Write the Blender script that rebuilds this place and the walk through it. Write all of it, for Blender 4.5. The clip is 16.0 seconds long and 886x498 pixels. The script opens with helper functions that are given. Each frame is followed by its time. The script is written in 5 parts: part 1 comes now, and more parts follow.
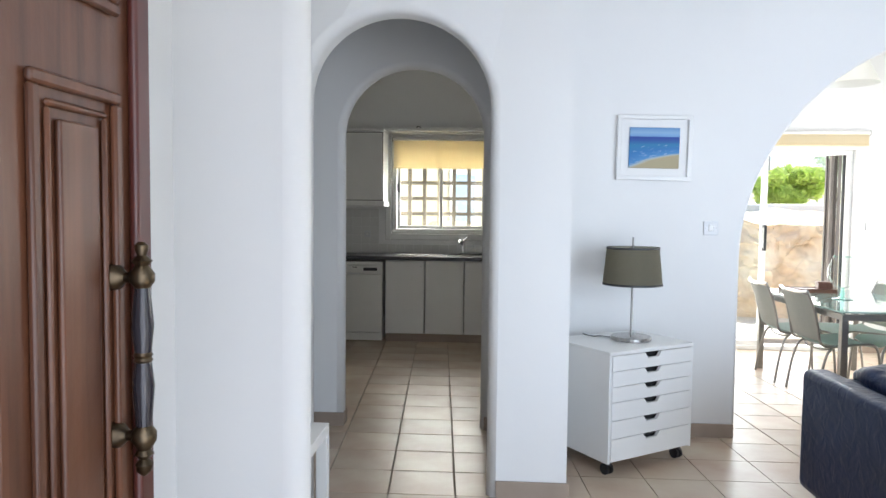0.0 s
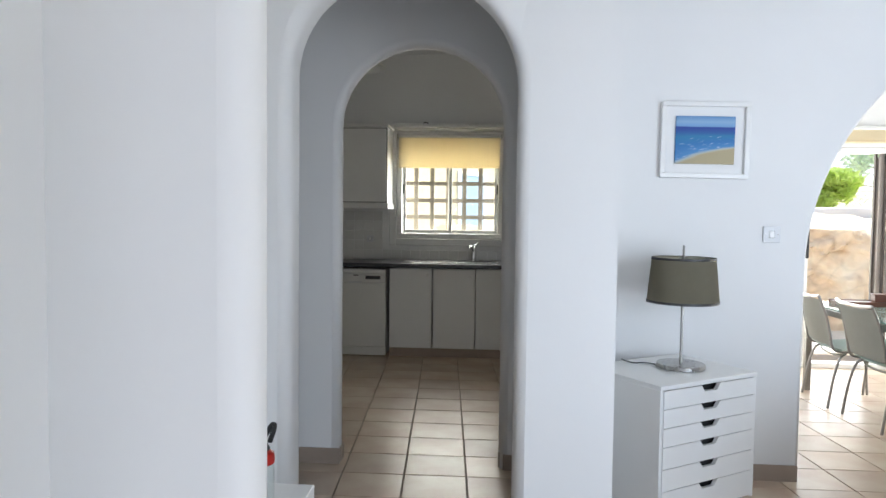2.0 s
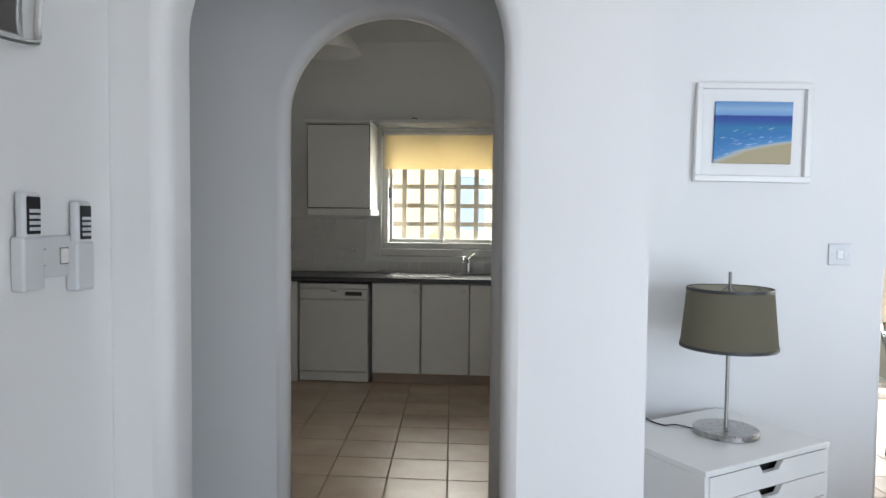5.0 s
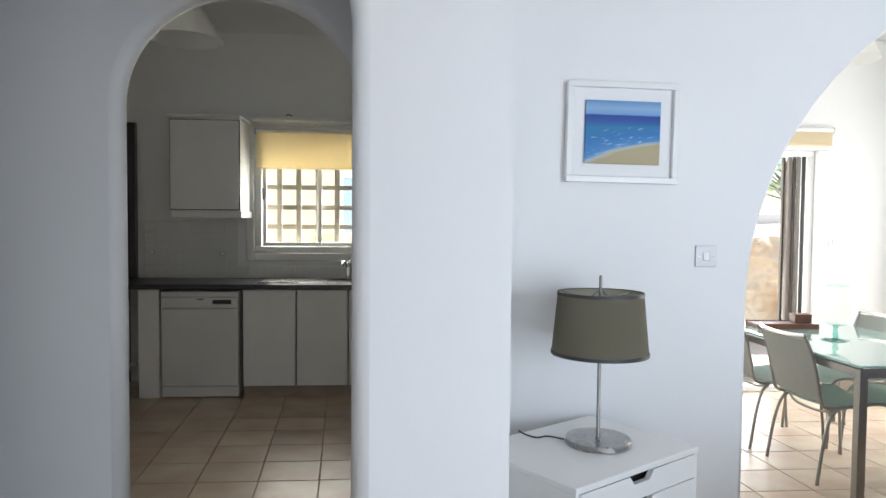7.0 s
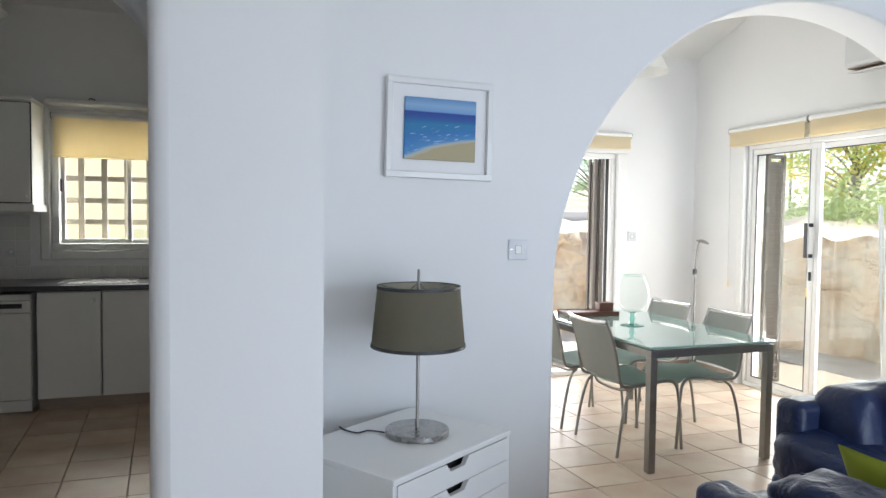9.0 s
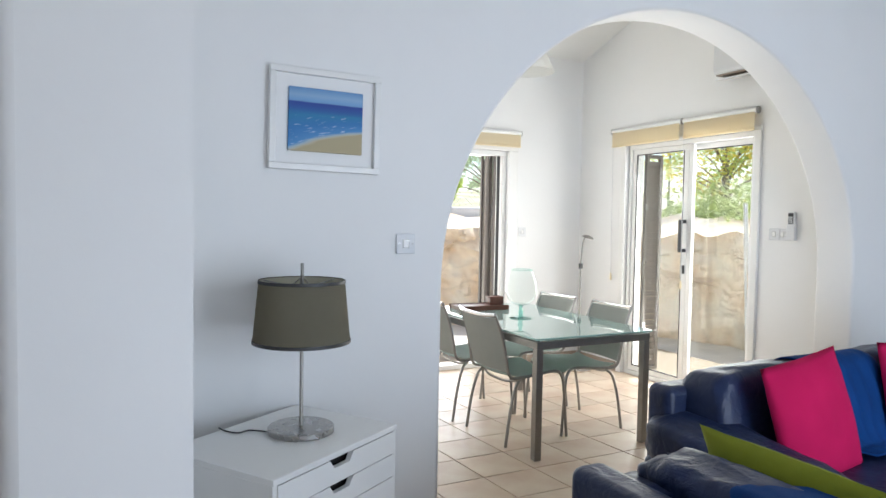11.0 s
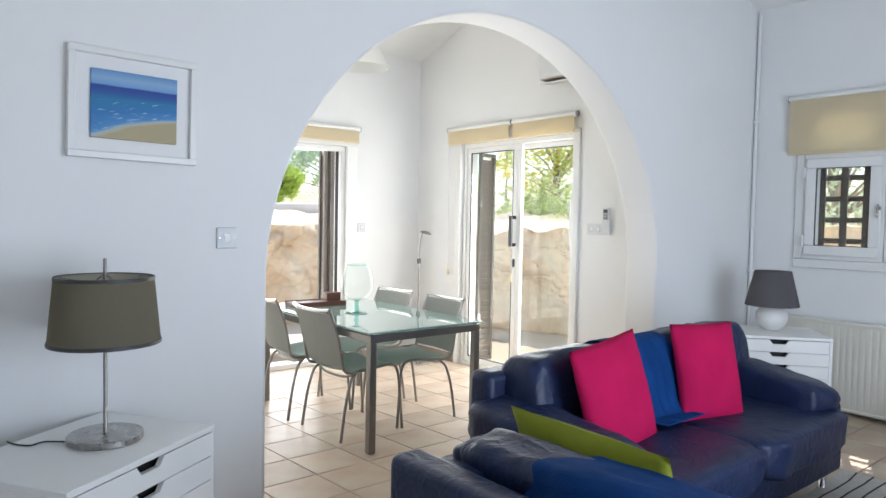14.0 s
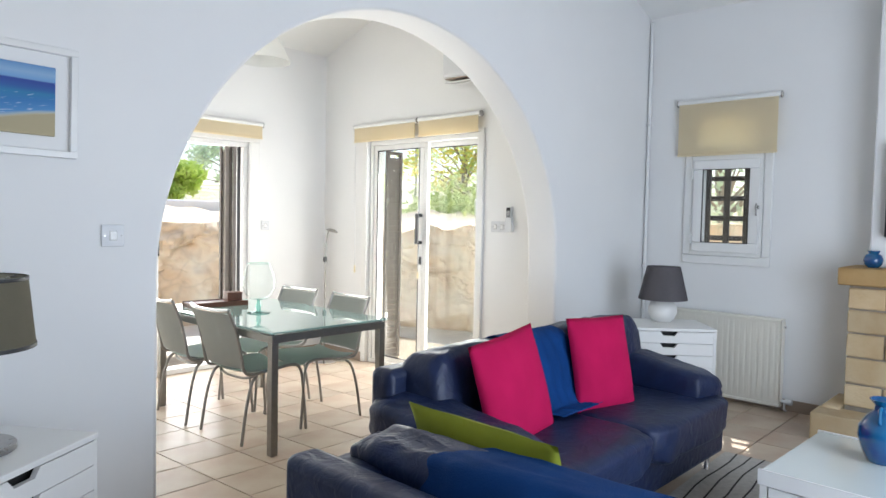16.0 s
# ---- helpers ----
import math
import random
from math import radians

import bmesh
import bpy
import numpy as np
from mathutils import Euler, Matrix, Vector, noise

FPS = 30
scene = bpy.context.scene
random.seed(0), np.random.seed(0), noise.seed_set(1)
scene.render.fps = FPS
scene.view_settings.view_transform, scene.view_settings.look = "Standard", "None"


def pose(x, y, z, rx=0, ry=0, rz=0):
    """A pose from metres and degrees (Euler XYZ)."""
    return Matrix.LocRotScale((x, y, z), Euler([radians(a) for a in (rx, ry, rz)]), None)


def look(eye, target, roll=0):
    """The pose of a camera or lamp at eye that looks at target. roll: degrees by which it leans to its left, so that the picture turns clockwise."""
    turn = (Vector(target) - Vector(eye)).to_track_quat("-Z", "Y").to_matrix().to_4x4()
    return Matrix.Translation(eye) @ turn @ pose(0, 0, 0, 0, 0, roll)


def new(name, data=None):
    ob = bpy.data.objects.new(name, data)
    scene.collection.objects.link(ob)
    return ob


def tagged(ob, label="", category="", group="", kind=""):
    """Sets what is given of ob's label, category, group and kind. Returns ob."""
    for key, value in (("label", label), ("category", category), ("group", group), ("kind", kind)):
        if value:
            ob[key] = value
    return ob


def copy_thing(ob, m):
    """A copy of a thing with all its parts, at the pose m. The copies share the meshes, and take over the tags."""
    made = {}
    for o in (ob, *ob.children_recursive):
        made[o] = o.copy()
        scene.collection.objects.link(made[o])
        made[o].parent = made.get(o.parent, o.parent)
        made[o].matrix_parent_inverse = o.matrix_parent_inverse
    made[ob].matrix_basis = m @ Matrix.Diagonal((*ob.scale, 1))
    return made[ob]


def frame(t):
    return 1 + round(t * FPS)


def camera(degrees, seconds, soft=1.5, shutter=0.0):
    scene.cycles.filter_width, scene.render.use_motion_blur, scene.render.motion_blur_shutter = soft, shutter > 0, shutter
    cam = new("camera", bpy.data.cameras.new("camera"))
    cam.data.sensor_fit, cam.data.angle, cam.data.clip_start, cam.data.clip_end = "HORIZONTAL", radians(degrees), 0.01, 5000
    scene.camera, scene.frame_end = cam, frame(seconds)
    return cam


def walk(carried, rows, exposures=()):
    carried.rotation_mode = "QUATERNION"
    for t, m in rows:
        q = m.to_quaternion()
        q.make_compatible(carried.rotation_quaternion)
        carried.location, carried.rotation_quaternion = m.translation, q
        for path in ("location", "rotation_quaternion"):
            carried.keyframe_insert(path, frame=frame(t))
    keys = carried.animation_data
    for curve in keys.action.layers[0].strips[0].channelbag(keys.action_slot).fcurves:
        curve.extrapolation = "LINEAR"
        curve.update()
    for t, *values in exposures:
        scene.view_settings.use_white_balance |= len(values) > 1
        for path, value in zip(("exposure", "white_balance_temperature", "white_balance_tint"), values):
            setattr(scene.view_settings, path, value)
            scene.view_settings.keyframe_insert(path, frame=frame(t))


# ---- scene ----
EXPOSURES = [(0, 1.20, 6080, 10), (3, 1.02, 6150, 10), (6, 1.10, 6220, 10), (7.5, 0.95, 6120, 10), (8.5, 0.79, 6060, 10), (11.5, 0.66, 6050, 10), (14, 0.72, 6050, 10), (16, 0.76, 6110, 10)]
cam = camera(66.3, 16.0)
PATH = [
    (0, (0.304, -0.052, 1.358), (0.171, 1.941, 1.255), 0.6),
    (0.5, (0.308, 0.088, 1.37), (0.171, 2.081, 1.269), 0.7),
    (1, (0.269, 0.226, 1.362), (0.129, 2.219, 1.262), 0.7),
    (1.5, (0.235, 0.374, 1.358), (0.088, 2.366, 1.264), 0.8),
    (2, (0.224, 0.555, 1.359), (0.075, 2.548, 1.265), 0.7),
    (2.5, (0.271, 0.739, 1.396), (0.108, 2.73, 1.301), 0.6),
    (3, (0.283, 0.821, 1.411), (0.112, 2.812, 1.319), 0.7),
    (3.2, (0.274, 0.86, 1.409), (0.098, 2.85, 1.317), 0.8),
    (5.5, (0.328, 1.437, 1.422), (0.171, 3.429, 1.331), 0.3),
    (6, (0.363, 1.48, 1.417), (0.262, 3.475, 1.331), 0.3),
    (6.5, (0.396, 1.523, 1.419), (0.398, 3.521, 1.336), 0.5),
    (7, (0.407, 1.558, 1.419), (0.556, 3.551, 1.338), 0.5),
    (7.5, (0.42, 1.574, 1.419), (0.722, 3.549, 1.337), 0.6),
    (8, (0.437, 1.572, 1.418), (0.872, 3.522, 1.334), 0.6),
    (8.5, (0.449, 1.568, 1.416), (0.993, 3.491, 1.33), 0.6),
    (9, (0.457, 1.563, 1.412), (1.085, 3.46, 1.326), 0.7),
    (11.5, (0.515, 1.552, 1.401), (1.48, 3.301, 1.307), 1.0),
    (12, (0.525, 1.538, 1.4), (1.552, 3.252, 1.305), 1.0),
    (12.5, (0.54, 1.531, 1.394), (1.63, 3.206, 1.301), 1.0),
    (13, (0.555, 1.52, 1.389), (1.706, 3.153, 1.297), 1.0),
    (13.5, (0.567, 1.503, 1.39), (1.779, 3.091, 1.297), 1.1),
    (14, (0.58, 1.493, 1.387), (1.851, 3.034, 1.296), 1.1),
    (14.5, (0.592, 1.48, 1.389), (1.917, 2.975, 1.297), 1.2),
    (15, (0.6, 1.472, 1.389), (1.975, 2.921, 1.296), 1.2),
    (15.5, (0.61, 1.458, 1.389), (2.028, 2.865, 1.296), 1.3),
    (16, (0.612, 1.457, 1.384), (2.072, 2.821, 1.293), 1.2),
]
walk(cam, [(t, look(eye, target, roll)) for t, eye, target, roll in PATH], EXPOSURES)

# ---------------------------------------------------------------- light
world = bpy.data.worlds.new("sky")
scene.world = world
world.use_nodes = True
wn = world.node_tree.nodes
sky = wn.new("ShaderNodeTexSky")
sky.sky_type, sky.sun_disc = "NISHITA", False
SUN_FROM = Vector((1.13, 0.48, 1.5)).normalized()
sky.sun_elevation = math.asin(SUN_FROM.z)
sky.sun_rotation = math.atan2(SUN_FROM.x, SUN_FROM.y)
wn["Background"].inputs["Strength"].default_value = 0.15
world.node_tree.links.new(sky.outputs[0], wn["Background"].inputs["Color"])

sun = new("sun", bpy.data.lights.new("sun", "SUN"))
sun.data.energy, sun.data.angle, sun.data.color = 5.0, radians(0.6), (1.0, 0.94, 0.85)
sun.matrix_world = look((0, 0, 10), Vector((0, 0, 10)) - SUN_FROM)


def window_light(name, eye, target, width, height, watts, colour):
    """An area lamp that stands in for sky light at an opening."""
    lamp = new(name, bpy.data.lights.new(name, "AREA"))
    lamp.data.shape, lamp.data.size, lamp.data.size_y = "RECTANGLE", width, height
    lamp.data.energy, lamp.data.color = watts, colour
    lamp.matrix_world = look(eye, target)
    return lamp


SKY_BLUE = (0.775, 0.868, 1.0)
window_light("sky_light_entrance", (0.55, -0.1, 1.15), (0.55, 2, 1.0), 1.3, 2.0, 8.8, (0.88, 0.908, 1.0))
# fill lamp for the living room, set in an added opening out of view
window_light("fill_light_patio", (2.8, 0.12, 1.1), (4.4, 4, 0.3), 2.2, 2.0, 57, SKY_BLUE)
window_light("sky_light_terrace_door", (5.05, 5.68, 1.05), (3, 5.5, 0.7), 1.2, 1.9, 39, (1.0, 0.955, 0.885))
window_light("sky_light_garden_door", (3.05, 7.30, 1.05), (3.2, 5, 0.7), 1.6, 1.9, 27, (1.0, 0.955, 0.885))
window_light("sky_light_kitchen_window", (-0.3, 7.95, 1.5), (-0.3, 5, 1.0), 1.1, 0.6, 34, (1.0, 0.95, 0.84))


# ---------------------------------------------------------------- materials
def material(name, colour, rough=0.6, metal=0.0, vary=0.0, scale=8.0, bump=0.0, bump_scale=60.0, colour2=None, random_tint=0.0, sheen=0.0, coat=0.0, spec=0.5):
    m = bpy.data.materials.new(name)
    m.use_nodes = True
    nt = m.node_tree
    n, l = nt.nodes, nt.links
    b = n["Principled BSDF"]
    b.inputs["Base Color"].default_value = (*colour, 1)
    b.inputs["Roughness"].default_value = rough
    b.inputs["Metallic"].default_value = metal
    b.inputs["Specular IOR Level"].default_value = spec
    b.inputs["Sheen Weight"].default_value = sheen
    b.inputs["Coat Weight"].default_value = coat
    co = n.new("ShaderNodeTexCoord")
    out = None
    if vary or colour2:
        tex = n.new("ShaderNodeTexNoise")
        tex.inputs["Scale"].default_value, tex.inputs["Detail"].default_value = scale, 6
        l.new(co.outputs["Object"], tex.inputs["Vector"])
        ramp = n.new("ShaderNodeMapRange")
        ramp.inputs[1].default_value, ramp.inputs[2].default_value = 0.3, 0.7
        l.new(tex.outputs[0], ramp.inputs[0])
        mix = n.new("ShaderNodeMix")
        mix.data_type = "RGBA"
        c2 = colour2 or tuple(c * (1 - vary) for c in colour)
        mix.inputs[6].default_value, mix.inputs[7].default_value = (*colour, 1), (*c2, 1)
        l.new(ramp.outputs[0], mix.inputs[0])
        out = mix.outputs[2]
        r2 = n.new("ShaderNodeMapRange")
        r2.inputs[3].default_value, r2.inputs[4].default_value = max(rough - 0.06, 0), min(rough + 0.06, 1)
        l.new(tex.outputs[0], r2.inputs[0])
        l.new(r2.outputs[0], b.inputs["Roughness"])
    if random_tint:
        info = n.new("ShaderNodeObjectInfo")
        hsv = n.new("ShaderNodeHueSaturation")
        mr = n.new("ShaderNodeMapRange")
        mr.inputs[3].default_value, mr.inputs[4].default_value = 1 - random_tint, 1 + random_tint
        l.new(info.outputs["Random"], mr.inputs[0])
        l.new(mr.outputs[0], hsv.inputs["Value"])
        if out:
            l.new(out, hsv.inputs["Color"])
        else:
            hsv.inputs["Color"].default_value = (*colour, 1)
        out = hsv.outputs[0]
    if out:
        l.new(out, b.inputs["Base Color"])
    if bump:
        t2 = n.new("ShaderNodeTexNoise")
        t2.inputs["Scale"].default_value, t2.inputs["Detail"].default_value = bump_scale, 4
        l.new(co.outputs["Object"], t2.inputs["Vector"])
        bp = n.new("ShaderNodeBump")
        bp.inputs["Strength"].default_value, bp.inputs["Distance"].default_value = bump, 0.01
        l.new(t2.outputs[0], bp.inputs["Height"])
        l.new(bp.outputs[0], b.inputs["Normal"])
    return m


PLASTER = material("white_plaster", (0.82, 0.82, 0.81), 0.7, vary=0.03, scale=1.5, bump=0.12, bump_scale=9)
CEILING = material("ceiling_paint", (0.84, 0.84, 0.82), 0.8, vary=0.03, scale=2, bump=0.1, bump_scale=20)
GROUT = material("grout", (0.41, 0.34, 0.26), 0.9, vary=0.2, scale=20, bump=0.3, bump_scale=150)
SKIRT = material("skirting_tile", (0.37, 0.295, 0.235), 0.5, vary=0.15, scale=6, bump=0.05)
LACQUER = material("white_lacquer", (0.80, 0.80, 0.78), 0.32, vary=0.02, scale=4)
# near-black colour that stands in for shade in gaps
SHADOW_FILL = material("shadow_fill", (0.02, 0.02, 0.02), 0.8)
LEATHER = material("navy_leather", (0.012, 0.023, 0.073), 0.42, vary=0.3, scale=7, bump=0.75, bump_scale=15, spec=0.38)
for _n in LEATHER.node_tree.nodes:
    if _n.type == "TEX_NOISE":
        _n.inputs["Distortion"].default_value = 0.9
STEEL = material("brushed_steel", (0.40, 0.39, 0.375), 0.28, metal=1.0, vary=0.1, scale=40)
TUBE = material("grey_steel_tube", (0.33, 0.32, 0.30), 0.32, metal=0.9, vary=0.1, scale=30)
CHROME = material("chrome", (0.8, 0.8, 0.8), 0.12, metal=1.0)
GREYMETAL = material("grey_metal", (0.30, 0.29, 0.27), 0.38, metal=0.85, vary=0.1, scale=30)
PVC = material("white_frame", (0.80, 0.80, 0.78), 0.35, vary=0.03, scale=6)


# ---------------------------------------------------------------- mesh helpers
def mesh_object(name, bm, mat, smooth=False):
    me = bpy.data.meshes.new(name)
    bmesh.ops.recalc_face_normals(bm, faces=bm.faces)
    ready = any(f.smooth for f in bm.faces)
    bm.to_mesh(me)
    bm.free()
    for m in (mat if isinstance(mat, (list, tuple)) else [mat]):
        me.materials.append(m)
    if smooth and not ready:
        me.shade_smooth()
        if smooth != "all":
            me.set_sharp_from_angle(angle=radians(38))
    return new(name, me)


def part(name, bm, mat, parent=None, label="", smooth=True):
    ob = mesh_object(name, bm, mat, smooth)
    if parent:
        ob.parent = parent
    if label:
        ob["label"] = label
    return ob


def thing(name, label, category, place=(0, 0, 0), turn=0.0, group="", kind=""):
    ob = new(name)
    ob.empty_display_size = 0.1
    ob.matrix_basis = pose(*place, 0, 0, turn)
    return tagged(ob, label, category, group, kind)


def structure(name, bm, mat, label="", smooth=False):
    return tagged(mesh_object(name, bm, mat, smooth), label, "", "", "structure")


def box(bm, x0, x1, y0, y1, z0, z1):
    vs = [bm.verts.new((x, y, z)) for x in (x0, x1) for y in (y0, y1) for z in (z0, z1)]
    for f in ((0, 1, 3, 2), (4, 6, 7, 5), (0, 4, 5, 1), (2, 3, 7, 6), (0, 2, 6, 4), (1, 5, 7, 3)):
        bm.faces.new([vs[i] for i in f])
    return vs


def boxes(*dims, bevel=0.0, segments=2):
    bm = bmesh.new()
    for d in dims:
        box(bm, *d)
    if bevel:
        bmesh.ops.recalc_face_normals(bm, faces=bm.faces)
        bmesh.ops.bevel(bm, geom=list(bm.edges), offset=bevel, segments=segments, affect="EDGES", profile=0.5)
        for f in bm.faces:
            f.normal_update()
            f.smooth = max(abs(c) for c in f.normal) < 0.995
    return bm


def lathe(bm, profile, n=28, at=(0, 0, 0), cap=True):
    rings = []
    for r, z in profile:
        rings.append([bm.verts.new((at[0] + r * math.cos(2 * math.pi * i / n), at[1] + r * math.sin(2 * math.pi * i / n), at[2] + z)) for i in range(n)])
    for a, b in zip(rings, rings[1:]):
        for i in range(n):
            bm.faces.new((a[i], a[(i + 1) % n], b[(i + 1) % n], b[i]))
    if cap:
        bm.faces.new(rings[0][::-1])
        bm.faces.new(rings[-1])
    return bm


def tube(bm, points, r, n=10, cap=True):
    pts = [Vector(p) for p in points]
    rings, side = [], None
    for i, p in enumerate(pts):
        d = (pts[min(i + 1, len(pts) - 1)] - pts[max(i - 1, 0)]).normalized()
        if side is None:
            side = d.orthogonal().normalized()
        side = (side - d * side.dot(d)).normalized()
        up = d.cross(side)
        rr = r[i] if isinstance(r, (list, tuple)) else r
        rings.append([bm.verts.new(p + rr * (math.cos(2 * math.pi * k / n) * side + math.sin(2 * math.pi * k / n) * up)) for k in range(n)])
    for a, b in zip(rings, rings[1:]):
        for k in range(n):
            bm.faces.new((a[k], a[(k + 1) % n], b[(k + 1) % n], b[k]))
    if cap:
        bm.faces.new(rings[0][::-1])
        bm.faces.new(rings[-1])
    return bm


def curve_points(points, steps=8):
    """A smooth line through the points."""
    pts = [Vector(p) for p in points]
    out = []
    for i in range(len(pts) - 1):
        a, b, c, d = pts[max(i - 1, 0)], pts[i], pts[i + 1], pts[min(i + 2, len(pts) - 1)]
        for k in range(steps):
            t = k / steps
            out.append(0.5 * (2 * b + (c - a) * t + (2 * a - 5 * b + 4 * c - d) * t * t + (3 * b - a - 3 * c + d) * t ** 3))
    return out + [pts[-1]]


# ---------------------------------------------------------------- structure
def arch_outline(x0, x1, spring, rise, n=36):
    """Points of an arched opening from its foot on one side to the other."""
    c, h = (x0 + x1) / 2, (x1 - x0) / 2
    arc = [(c - h * math.cos(math.pi * i / n), spring + rise * math.sin(math.pi * i / n)) for i in range(n + 1)]
    return [(x0, -0.02)] + arc + [(x1, -0.02)]


def notched_wall(name, x0, x1, y0, y1, top, openings, round_edges, label, front_only=False, bend=0.0):
    """A wall along x, y0 to y1 thick, with openings that reach the floor; top is a list of (x, z) from right to left."""
    outline = [(x0, -0.02)]
    for o in openings:
        outline += o
    outline += [(x1, -0.02)] + top
    bm = bmesh.new()
    front = [bm.verts.new((x, y0, z)) for x, z in outline]
    back = [bm.verts.new((x, y1, z)) for x, z in outline]
    n = len(outline)
    fronts, backs = bm.faces.new(front), bm.faces.new(back[::-1])
    inside = set()
    k = 1
    for o in openings:
        inside.update(range(k, k + len(o) - 1))
        k += len(o)
    rim = []
    for i in range(n):
        j = (i + 1) % n
        f = bm.faces.new((front[j], front[i], back[i], back[j]))
        f.smooth = i in inside
        if i in inside:
            rim += [e for e in f.edges if e.verts[0].co.y == e.verts[1].co.y and not (front_only and e.verts[0].co.y == y1)]
    bmesh.ops.recalc_face_normals(bm, faces=bm.faces)
    if round_edges:
        bmesh.ops.bevel(bm, geom=list(set(rim)), offset=round_edges, segments=5, affect="EDGES", profile=0.5, clamp_overlap=True)
    for f in bm.faces:
        f.normal_update()
        f.smooth = abs(f.normal.y) < 0.995
    bmesh.ops.triangulate(bm, faces=[f for f in bm.faces if len(f.verts) > 4])
    for v in bm.verts:
        v.co.y -= bend * min(max((0.31 - v.co.x) / 0.82, 0), 1)
    ob = structure(name, bm, PLASTER, label, smooth=True)
    return ob


# floor slab under the tiles
structure("floor", boxes((-3.2, 6.05, -0.1, 7.9, -0.15, -0.012)), GROUT, "grout-coloured base under beige ceramic floor tiles")

W1, W1B = 4.175, 4.425
ridge_x, ridge_z, eave = 2.4, 4.35, 3.1
kitchen_arch = arch_outline(-0.604, 0.268, 1.845, 0.415)
dining_arch = arch_outline(1.83, 4.712, 1.10, 1.39, 48)
notched_wall("wall_kitchen_arch", -3.2, 1.0, W1, W1 + 0.10, [(1.0, 3.9125), (-3.2, 2.6)], [kitchen_arch], 0.045, "thin white plastered wall with a narrow arched opening", True)
notched_wall("wall_picture", 1.0, 6.05, W1, W1B, [(6.05, eave), (ridge_x, ridge_z), (1.0, 3.9125)], [dining_arch], 0.018, "white plastered wall with a wide arched opening")
# out of view, added to keep stray light out of the passage
structure("wall_passage_block", boxes((0.40, 0.60, 3.312, 4.175, -0.02, 4.0)), PLASTER, "unseen plain wall added to stop light leaking into the passage")
screen_arch = arch_outline(-0.51, 0.31, 1.868, 0.405)
notched_wall("wall_screen_arch", -3.2, 0.69, 3.15, 3.31, [(0.69, 4.0), (-3.2, 2.6)], [screen_arch], 0.045, "white plastered partition with a round-topped arch", True, bend=0.2)

# kitchen and dining outer walls
structure("wall_kitchen_window", boxes((-3.2, -0.80, 7.62, 7.85, -0.02, 3.05), (-0.80, 0.32, 7.62, 7.85, -0.02, 1.13), (-0.80, 0.32, 7.62, 7.85, 2.25, 3.05), (0.32, 1.52, 7.62, 7.85, -0.02, 3.05)), PLASTER, "white plastered kitchen wall with a window opening")
structure("wall_kitchen_dining", boxes((1.52, 1.72, 4.375, 7.85, -0.02, 3.9)), PLASTER, "plain white wall between kitchen and dining room")
structure("wall_garden_door", boxes((1.72, 2.15, 7.027, 7.227, -0.02, 3.05), (2.15, 3.95, 7.027, 7.227, 2.04, 3.05), (3.95, 5.01, 7.027, 7.227, -0.02, 3.05)), PLASTER, "white plastered wall with a garden door")
structure("wall_terrace_door", boxes((4.81, 5.01, 6.36, 7.027, -0.02, 3.9), (4.81, 5.01, 5.00, 6.36, 2.085, 3.9), (4.81, 5.01, 4.375, 5.00, -0.02, 3.9)), PLASTER, "white plastered wall with a sliding terrace door")
# unseen filler that closes the roof gap against leaking sun
structure("leak_block_wall", boxes((-3.2, 1.0, 4.28, 4.51, 2.62, 4.4), (1.0, 5.1, 4.43, 4.51, 2.62, 4.12)), PLASTER, "unseen plain wall added above the arches to block sun leaks")
structure("wall_kitchen_side", boxes((-3.2, -3.0, -0.1, 7.73, -0.02, 4.0)), PLASTER, "plain white side wall")
# living room walls
structure("wall_small_window", boxes((6.05, 6.25, 3.70, 4.375, -0.02, 3.2), (6.05, 6.25, 3.27, 3.70, -0.02, 1.19), (6.05, 6.25, 3.27, 3.70, 1.87, 1.95), (6.05, 6.25, 3.27, 3.70, 2.205, 3.2), (6.05, 6.25, -0.1, 3.27, -0.02, 3.2)), PLASTER, "white plastered wall with a small barred window")
# the patio opening is unseen, cut only to hold the fill lamp
structure("wall_entrance", boxes((-3.2, -0.35, -0.1, 0.1, -0.02, 4.4), (-0.35, 1.45, -0.1, 0.1, 2.15, 4.4), (1.45, 1.65, -0.1, 0.1, -0.02, 4.4), (1.65, 3.95, -0.1, 0.1, 2.2, 4.4), (3.95, 6.25, -0.1, 0.1, -0.02, 4.4)), PLASTER, "white plastered wall with the entrance and an added, unseen patio opening")
structure("wall_mirror_side", boxes((-0.855, -0.655, 1.66, 2.948, -0.02, 4.0)), PLASTER, "white plastered side wall with a mirror and a socket")
structure("wall_lobby", boxes((-0.65, -0.45, 0.1, 1.65, -0.02, 4.0), (-0.66, -0.135, 1.53, 1.65, -0.02, 4.0), bevel=0.05, segments=4), PLASTER, "white plastered lobby wall with a short nib", smooth=True)


def sloped(name, corners, thick, label):
    bm = bmesh.new()
    low = [bm.verts.new(c) for c in corners]
    high = [bm.verts.new((c[0], c[1], c[2] + thick)) for c in corners]
    bm.faces.new(low)
    bm.faces.new(high[::-1])
    for i in range(4):
        j = (i + 1) % 4
        bm.faces.new((low[i], low[j], high[j], high[i]))
    return structure(name, bm, CEILING, label)


